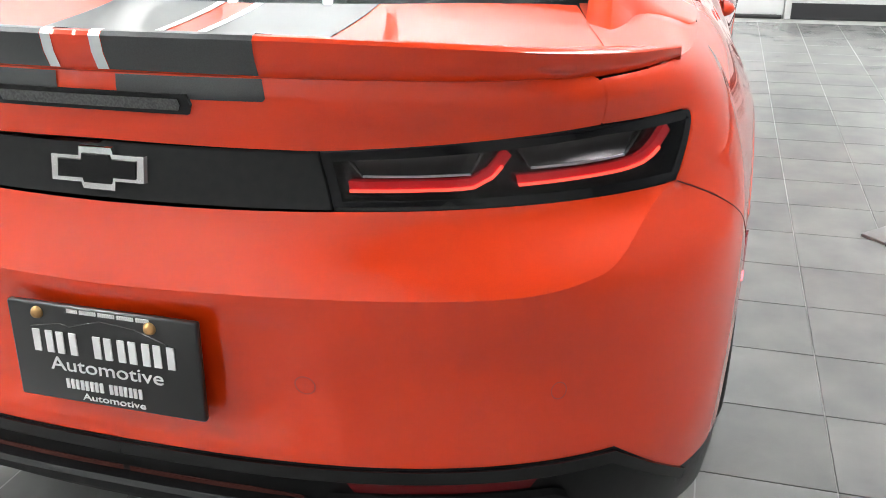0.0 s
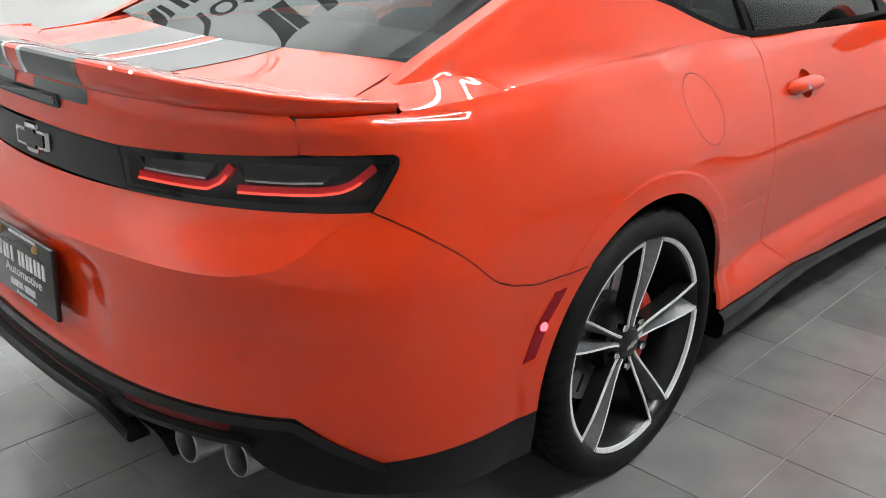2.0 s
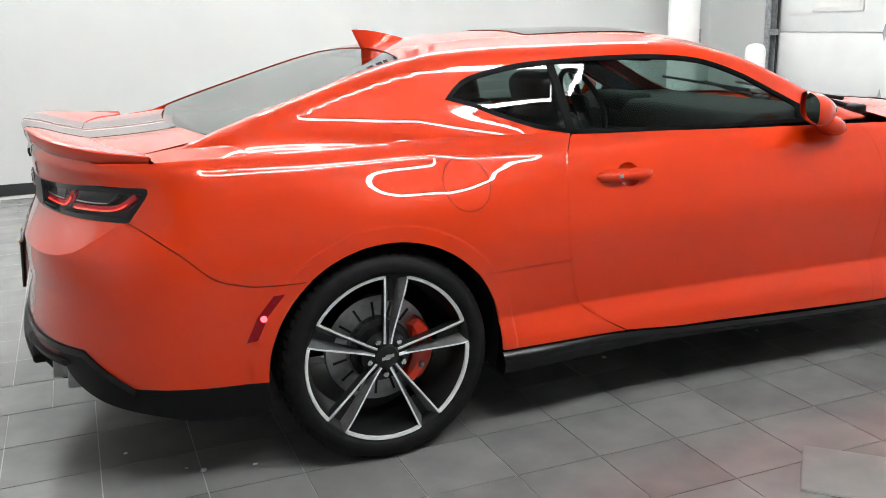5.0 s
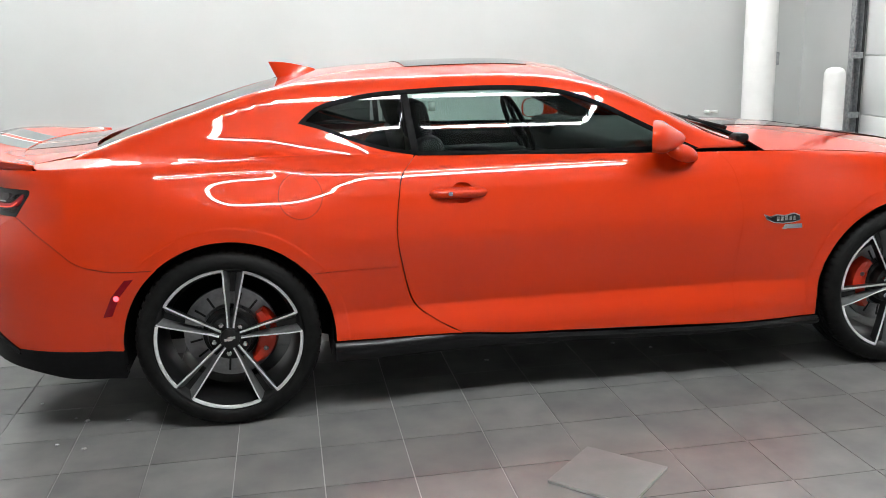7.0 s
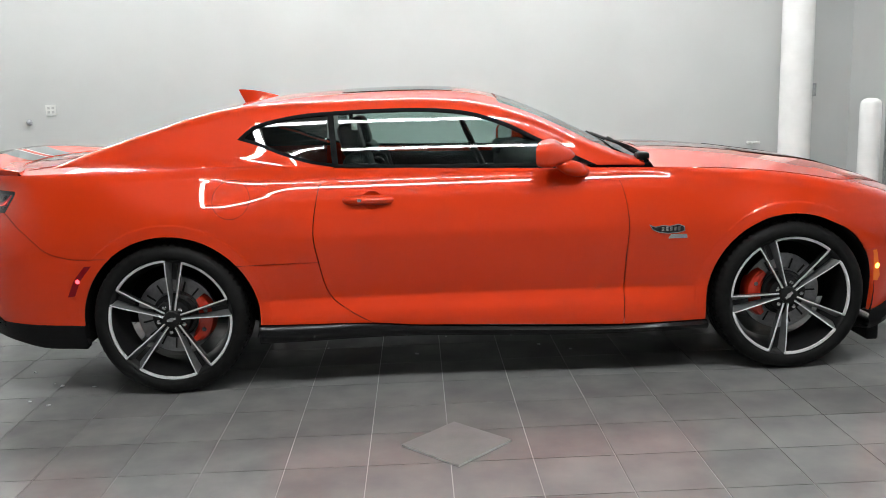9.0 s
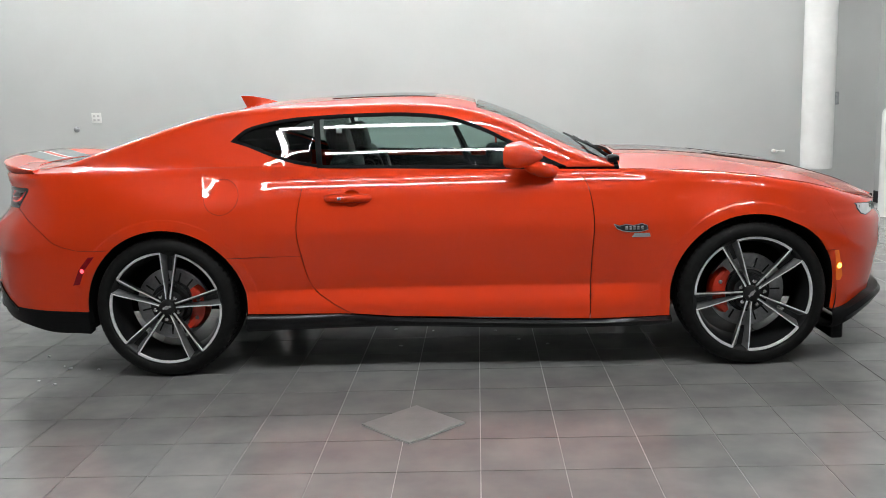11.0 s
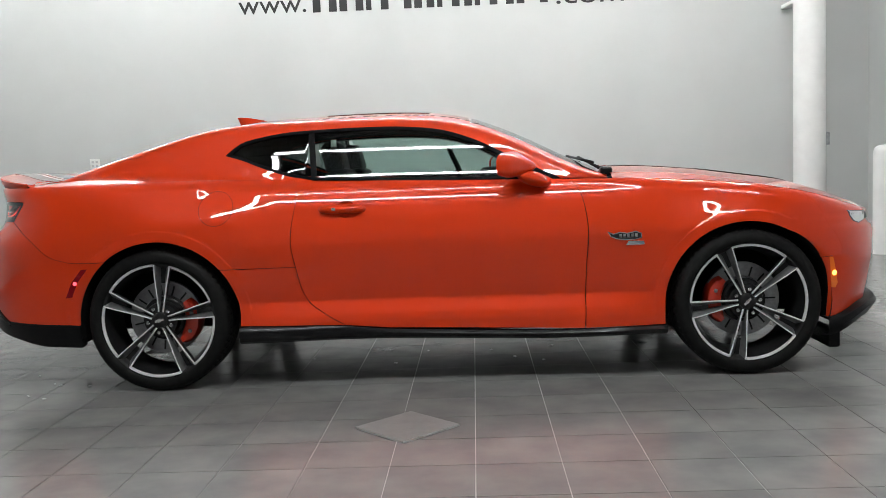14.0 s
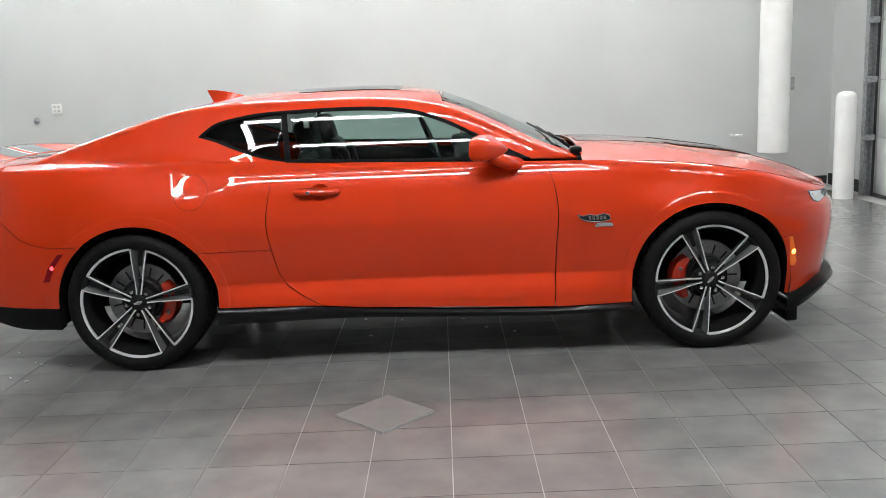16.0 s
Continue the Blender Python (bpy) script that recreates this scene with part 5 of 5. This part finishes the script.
# underside and cabin
part("underbody", boxed((-0.72, -0.74, 0.245), (-0.36, 0.74, 0.50), 0.04), CABIN, car)
part("floor_pan", boxed((0.40, -0.76, 0.222), (2.40, 0.76, 0.32), 0.03), CABIN, car)
part("rear_axle", boxed((-0.40, -0.60, 0.25), (0.42, 0.60, 0.55), 0.05), CABIN, car)
part("engine_bay", boxed((2.38, -0.58, 0.24), (3.35, 0.58, 0.72), 0.05), CABIN, car)
part("cabin_tub", boxed((0.38, -0.70, 0.30), (2.15, 0.70, 0.86), 0.03), CABIN, car)
part("boot_floor", boxed((-0.74, -0.55, 0.50), (0.38, 0.55, 0.90), 0.03), CABIN, car)
part("parcel_shelf", boxed((-0.44, -0.62, 0.96), (0.05, 0.62, 1.02), 0.02), CABIN, car)
dash = part("dashboard", boxed((1.60, -0.66, 0.80), (2.14, 0.66, 0.995), 0.05, seg=4), CABIN, car)
part("instrument_hood", boxed((1.58, 0.20, 0.93), (1.78, 0.56, 1.02), 0.04, seg=4), CABIN, dash)
bm = bmesh.new()
for x0, x1, k in ((0.22, 1.50, 0.985),):
    sheet(bm, [[crown(x, t * 0.93)[:2] + (crown(x, t * 0.93)[2] - 0.03,) for t in np.linspace(-1, 1, 15)] for x in np.linspace(x0, x1, 15)])
part("headliner", bm, CABIN, car)


def seat(y, x, top, parent):
    back = pose(x, y, 0.78, 0, -14, 0)
    bm = boxed((-0.07, -0.23, 0.0), (0.06, 0.23, top - 0.78 - 0.13), 0.05, back, 3)
    st = part("seat", bm, LEATHER, parent, "black leather seat")
    part("seat_cushion", boxed((x - 0.02, y - 0.24, 0.70), (x + 0.50, y + 0.24, 0.86), 0.05, seg=3), LEATHER, st)
    part("headrest", boxed((-0.06, -0.135, top - 0.78 - 0.16), (0.045, 0.135, top - 0.78 + 0.02), 0.045, back, 4), LEATHER, st)
    for d in (-0.2, 0.2):
        part("bolster", boxed((-0.05, d - 0.05, 0.02), (0.11, d + 0.05, top - 0.78 - 0.20), 0.04, back, 3), LEATHER, st)


for y in (-0.37, 0.37):
    seat(y, 0.90, 1.175, car)
    seat(y * 0.92, 0.22, 1.03, car)
bm = bmesh.new()
ring = []
wm = pose(1.47, 0.37, 0.975, 0, 66, 0)
lathe_pts = [(0.175 + 0.014 * math.cos(a), 0.014 * math.sin(a)) for a in np.linspace(0, 2 * math.pi, 11)[:-1]]
lathe(bm, lathe_pts, (0, 0, 0), "Z", 36, True)
box(bm, (-0.16, -0.02, -0.01), (0.16, 0.02, 0.01), 0.006)
box(bm, (-0.05, -0.06, -0.03), (0.05, 0.06, 0.012), 0.02)
bm.transform(wm)
part("steering_wheel", bm, CABIN, car)
bm = boxed((1.50, -0.115, 1.185), (1.53, 0.115, 1.245), 0.012, seg=3)
part("rear_view_mirror", bm, CABIN, car)
part("window_sticker", boxed((0.835, -0.632, 1.150), (0.862, -0.630, 1.185), 0.0, Matrix.Identity(4)), WHITEPLASTIC, car, "small pale sticker inside the glass")

# ---- the room ----
def setting(name, bm, material, smooth=False, parent=None):
    ob = part(name, bm, material, parent, smooth=smooth)
    return tagged(ob, kind="structure") if not parent else ob


XW, XE, YS, YN, TOP = -5.6, 5.92, -9.0, 5.0, 5.5
floor = setting("floor", boxed((XW - 0.2, YS - 0.2, -0.2), (XE + 0.2, YN + 0.2, -0.003)), GROUT)
setting("wall_north", boxed((XW - 0.2, YN, -0.2), (XE + 0.2, YN + 0.2, TOP)), WALLPAINT)
setting("wall_south", boxed((XW - 0.2, YS - 0.2, -0.2), (XE + 0.2, YS, TOP)), SOUTHPAINT)
setting("wall_west", boxed((XW - 0.2, YS, -0.2), (XW, YN, TOP)), WESTPAINT)
D0, D1, DH = -1.40, 3.95, 3.6
setting("wall_east", boxed((XE, YS, -0.2), (XE + 0.2, D0, TOP)), WALLPAINT)
setting("wall_east_corner", boxed((XE, D1, -0.2), (XE + 0.2, YN, TOP)), WALLPAINT)
setting("wall_east_head", boxed((XE, D0, DH), (XE + 0.2, D1, TOP)), WALLPAINT)
bm = boxed((XW - 0.2, YS - 0.2, TOP), (XE + 0.2, YN + 0.2, TOP + 0.2))
for k in range(int((YN - YS) / 0.3)):  # ribs of the steel deck
    box(bm, (XW, YS + 0.1 + 0.3 * k, TOP - 0.075), (XE, YS + 0.22 + 0.3 * k, TOP + 0.01))
setting("ceiling", bm, CEILPAINT)
for nm, lo, hi in (("baseboard_north", (XW, YN - 0.012, 0), (XE - 0.02, YN - 0.0005, 0.10)), ("baseboard_east", (XE - 0.012, YS, 0), (XE - 0.0005, D0 - 0.05, 0.13)), ("baseboard_east_corner", (XE - 0.012, D1 + 0.10, 0), (XE - 0.0005, YN - 0.02, 0.13)), ("baseboard_west", (XW + 0.0005, YS, 0), (XW + 0.012, YN - 0.02, 0.10)), ("baseboard_south", (XW + 0.02, YS + 0.0005, 0), (XE - 0.02, YS + 0.012, 0.10))):
    setting(nm, boxed(lo, hi, 0.004), BASE)

# garage door in the east wall
gate = tagged(setting("garage_door", boxed((XE + 0.05, D0, -0.01), (XE + 0.12, D1, DH)), DOORPAINT), "white sectional garage door with small windows", "garage door")
for i in range(6):
    z0 = 0.02 + i * 0.58
    bm = boxed((XE + 0.025, D0 + 0.01, z0), (XE + 0.052, D1 - 0.01, z0 + 0.574), 0.006)
    section = part("door_section", bm, DOORPAINT, gate)
    for y in (D1 - 1.32, D1 - 2.68, D1 - 4.04):
        bm = bmesh.new()
        rim = [bm.verts.new((XE + 0.0235, y + a, z0 + 0.577 + b)) for a, b in ((-0.028, 0), (-0.012, 0.05), (0, 0.085), (0.012, 0.05), (0.028, 0), (0.012, -0.05), (0, -0.085), (-0.012, -0.05))]
        peak = bm.verts.new((XE + 0.012, y, z0 + 0.577))
        for a, b in zip(rim, rim[1:] + rim[:1]):
            bm.faces.new((a, b, peak))
        part("hinge_plate", bm, TRACK, section, "grey diamond hinge plate", smooth=False)
for i in range(4):
    y = D1 - 1.07 - i * 1.35
    bm = boxed((XE + 0.008, y, 1.37), (XE + 0.024, y + 0.62, 1.69), 0.004)
    fr = part("window_frame", bm, DOORPAINT, gate)
    part("pane", boxed((XE + 0.002, y + 0.045, 1.41), (XE + 0.0075, y + 0.575, 1.65)), WHITEPLASTIC, fr, "frosted bright pane", smooth=False)
bm = boxed((XE - 0.02, D0 + 0.02, 0.0), (XE + 0.02, D1 - 0.02, 0.03), 0.006)
part("bottom_seal", bm, BASE, gate)
track = thing("door_track", "grey galvanised steel garage door track with brackets", "track", (XE - 0.06, D1 - 0.05, 0))
bm = bmesh.new()
for dx in (-0.05, 0.03):
    box(bm, (XE - 0.06 + dx, D1 - 0.02, 0), (XE - 0.055 + dx, D1 + 0.06, 3.5))
box(bm, (XE - 0.11, D1 + 0.055, 0), (XE - 0.03, D1 + 0.06, 3.5))
part("rail", bm, TRACK, track, smooth=False)
part("seal_strip", boxed((XE - 0.02, D1 - 0.03, 0), (XE - 0.001, D1 + 0.0, 3.5)), BASE, track, smooth=False)
for i in range(6):
    part("bracket", boxed((XE - 0.14, D1 - 0.05, 0.57 + i * 0.58), (XE - 0.02, D1 - 0.02, 0.63 + i * 0.58), 0.006), TRACK, track)

# column, bollard, sockets
bm = bmesh.new()
prof = [(0.001, 0.457), (0.150, 0.457), (0.155, 0.462)]
for i in range(49):
    z = 0.47 + i * 0.10
    prof += [(0.1553, z + 0.003), (0.1560, z + 0.010), (0.1560, z + 0.090), (0.1553, z + 0.098)]
lathe(bm, prof, (5.01, 4.28, 0), "Z", 48)
column = part("wrapped_duct", bm, BLOCKPAINT, None)
tagged(column, "round white wrapped duct hanging in front of the wall", "duct")
for z in (2.6, 4.4):
    part("duct_bracket", boxed((4.965, 4.42, z), (5.055, YN, z + 0.04), 0.004), BLOCKPAINT, column)
bm = bmesh.new()
tube(bm, (4.80, YN, 0.60), (4.80, YN - 0.10, 0.60), 0.018, seg=14)
tube(bm, (4.80, YN - 0.085, 0.60), (4.90, YN - 0.085, 0.60), 0.014, seg=14)
tagged(part("wall_tap", bm, WHITEPLASTIC, None, angle=40), "small pale pipe stub on the wall", "tap")
bm = bmesh.new()
lathe(bm, [(0.100, 0.0), (0.100, 0.985), (0.097, 1.02), (0.085, 1.05), (0.060, 1.068), (0.03, 1.076), (0.001, 1.078)], (5.58, 3.86, 0), "Z", 32)
tagged(part("bollard", bm, BLOCKPAINT, None, angle=50), "white painted steel bollard with a domed top", "bollard")
outlet = tagged(part("wall_outlet", boxed((-2.775 - 0.057, YN - 0.008, 1.206 - 0.057), (-2.775 + 0.057, YN, 1.206 + 0.057), 0.003), WHITEPLASTIC, None), "white double wall socket", "socket")
for dx in (-0.023, 0.023):
    for dz in (-0.022, 0.022):
        part("socket_face", boxed((-2.775 + dx - 0.013, YN - 0.0105, 1.206 + dz - 0.013), (-2.775 + dx + 0.013, YN - 0.007, 1.206 + dz + 0.013), 0.003), SOCKET, outlet)
bm = bmesh.new()
lathe(bm, [(0.001, -0.03), (0.022, -0.028), (0.030, -0.01), (0.034, 0.0)], (-3.018, YN, 1.085), "Y", 20)
tagged(part("wall_stud", bm, TRACK, None), "small dark metal stud on the wall", "fitting")
bm = boxed((5.155, 4.24, 1.10), (5.205, 4.31, 1.23), 0.006)
tagged(part("column_box", bm, TRACK, None), "small grey metal switch box on the column", "switch box")

# lettering on the north wall, as plain bars
sign = thing("wall_lettering", "rows of black vinyl bars on the wall", "lettering", (1.1, YN, 2.8))


ink_rng = random.Random(5)


def bars(x0, x1, z0, z1, n, gap=0.34):
    """A row of upright bars, broad and narrow."""
    shares = [ink_rng.choice((0.55, 0.85, 1.0, 1.25)) for i in range(n)]
    x = x0
    for w in shares:
        w *= (x1 - x0) / sum(shares)
        t = min(0.36 * (z1 - z0), w * 0.36)
        for a in (x + 0.015, x + w - 0.015 - t)[: 2 if w > 0.8 * (x1 - x0) / n else 1]:
            part("letter_bar", boxed((a, YN - 0.006, z0), (a + t, YN - 0.0005, z1)), INK, sign, smooth=False)
        x += w


def on_wall(x0, z0):
    return lambda a, b, c: Vector((x0 + a, YN - 0.0005 - 0.005 * c, z0 + b))


word("www.", 0.76, 0.135, on_wall(-1.02, 2.80), sign, INK)
bars(-0.20, 2.44, 2.79, 3.03, 10)
word(".com", 0.74, 0.135, on_wall(2.52, 2.765), sign, INK)
word("Automotive", 3.3, 0.36, on_wall(-0.45, 3.20), sign, INK)
bars(-0.95, 3.25, 3.68, 4.20, 6)

# ceiling lights: a loop of linear lamps and one row nearer the south
def linear_lamp(p, q, lit):
    p, q = Vector(p), Vector(q)
    c = (p + q) / 2
    d = (q - p)
    along_x = abs(d.x) > abs(d.y)
    e = thing("linear_lamp", "long white linear ceiling lamp, lit", "lamp", c, "linear ceiling lamps")
    h = d.length / 2
    lo = (c.x - h, c.y - 0.05, c.z + 0.03) if along_x else (c.x - 0.05, c.y - h, c.z + 0.03)
    hi = (c.x + h, c.y + 0.05, c.z + 0.09) if along_x else (c.x + 0.05, c.y + h, c.z + 0.09)
    part("lamp_body", boxed(lo, hi, 0.008), WHITEPLASTIC, e)
    lo = (c.x - h + 0.01, c.y - 0.035, c.z) if along_x else (c.x - 0.035, c.y - h + 0.01, c.z)
    hi = (c.x + h - 0.01, c.y + 0.035, c.z + 0.029) if along_x else (c.x + 0.035, c.y + h - 0.01, c.z + 0.029)
    part("tube", boxed(lo, hi, 0.004), lit, e, "lit tube", smooth=False)
    for k in (-0.8, 0.8):
        a = Vector((k * h, 0, 0)) if along_x else Vector((0, k * h, 0))
        bm = bmesh.new()
        tube(bm, c + a + Vector((0, 0, 0.08)), c + a + Vector((0, 0, TOP - c.z)), 0.004, seg=8)
        part("hanger", bm, TRACK, e)


LZ = 4.9


def lamp_loop(x0, x1, y0, y1, lit, n=2):
    """A long rectangle of linear lamps hung from the ceiling."""
    for y in (y0, y1):
        for i in range(n):
            a, b = x0 + (x1 - x0) * i / n, x0 + (x1 - x0) * (i + 1) / n
            linear_lamp((a + 0.008, y, LZ), (b - 0.008, y, LZ), lit)
    for x in (x0, x1):
        linear_lamp((x, y0 + 0.055, LZ), (x, y1 - 0.055, LZ), lit)


lamp_loop(-0.55, 3.60, -3.92, -3.02, TUBE)
lamp_loop(-0.55, 4.60, 2.10, 3.00, TUBE_MID)
lamp_loop(-4.40, -1.25, 3.02, 3.92, TUBE_OLD)

# floor tiles
PITCH, X0, Y0 = 0.30, 0.615, -1.49
bm = bmesh.new()
box(bm, (-0.148, -0.148, -0.012), (0.148, 0.148, 0.0))
for v in bm.verts:
    if v.co.z > -0.001:
        v.co.z = 0.0
tile_mesh = bpy.data.meshes.new("tile")
bm.to_mesh(tile_mesh)
bm.free()
tile_mesh.materials.append(TILE)
near = []
rest = bmesh.new()
for i in range(int((XW - X0) / PITCH) - 1, int((XE - X0) / PITCH) + 1):
    for j in range(int((YS - Y0) / PITCH) - 1, int((YN - Y0) / PITCH) + 1):
        cx, cy = X0 + (i + 0.5) * PITCH, Y0 + (j + 0.5) * PITCH
        if abs(cy - 0.16) < 0.05 and cx < -0.3:
            cx -= PITCH / 2  # one course is laid with its joints half a tile over
        if not (XW + 0.1 < cx < XE - 0.1 and YS + 0.1 < cy < YN - 0.1):
            continue
        if -1.9 < cx < 4.2 and -3.9 < cy < 0.6 and len(near) < 300:
            near.append((cx, cy))
        else:
            x0, x1, y0, y1 = cx - 0.148, cx + 0.148, cy - 0.148, cy + 0.148
            rest.faces.new([rest.verts.new(p) for p in ((x0, y0, 0), (x1, y0, 0), (x1, y1, 0), (x0, y1, 0))])
for cx, cy in near:
    t = finish(new("tile", tile_mesh), floor)
    t.location = (cx, cy, 0)
tagged(part("far_tiles", rest, TILE, floor, smooth=False), kind="stuff")
bm = boxed((-0.148, -0.148, 0.001), (0.148, 0.148, 0.010), 0.0015, pose(1.243, -1.628, 0, 0, 0, 45))
for f in bm.faces:
    f.material_index = 0 if f.normal.z > 0.9 else 1
tagged(part("loose_tile", bm, (TILE_DULL, CLAY), None, smooth=False), "loose grey tile lying diagonally on the floor", "tile")
# scraps of wrapping on the floor
for k in range(14):
    x, y = random.choice(((random.uniform(0.3, 2.3), random.uniform(-0.55, -0.1)), (random.uniform(-0.9, -0.3), random.uniform(-1.1, -0.5))))
    bm = bmesh.new()
    bmesh.ops.create_icosphere(bm, subdivisions=1, radius=random.uniform(0.004, 0.010))
    for v in bm.verts:
        v.co = Vector((v.co.x * random.uniform(0.7, 1.9) + x, v.co.y * random.uniform(0.7, 1.6) + y, max(v.co.z * 0.6, -0.002) + 0.0035))
    tagged(part("paper_scrap", bm, LITTER, None, smooth=False), "small pale scrap lying on the tiles", "scrap", "floor scraps")
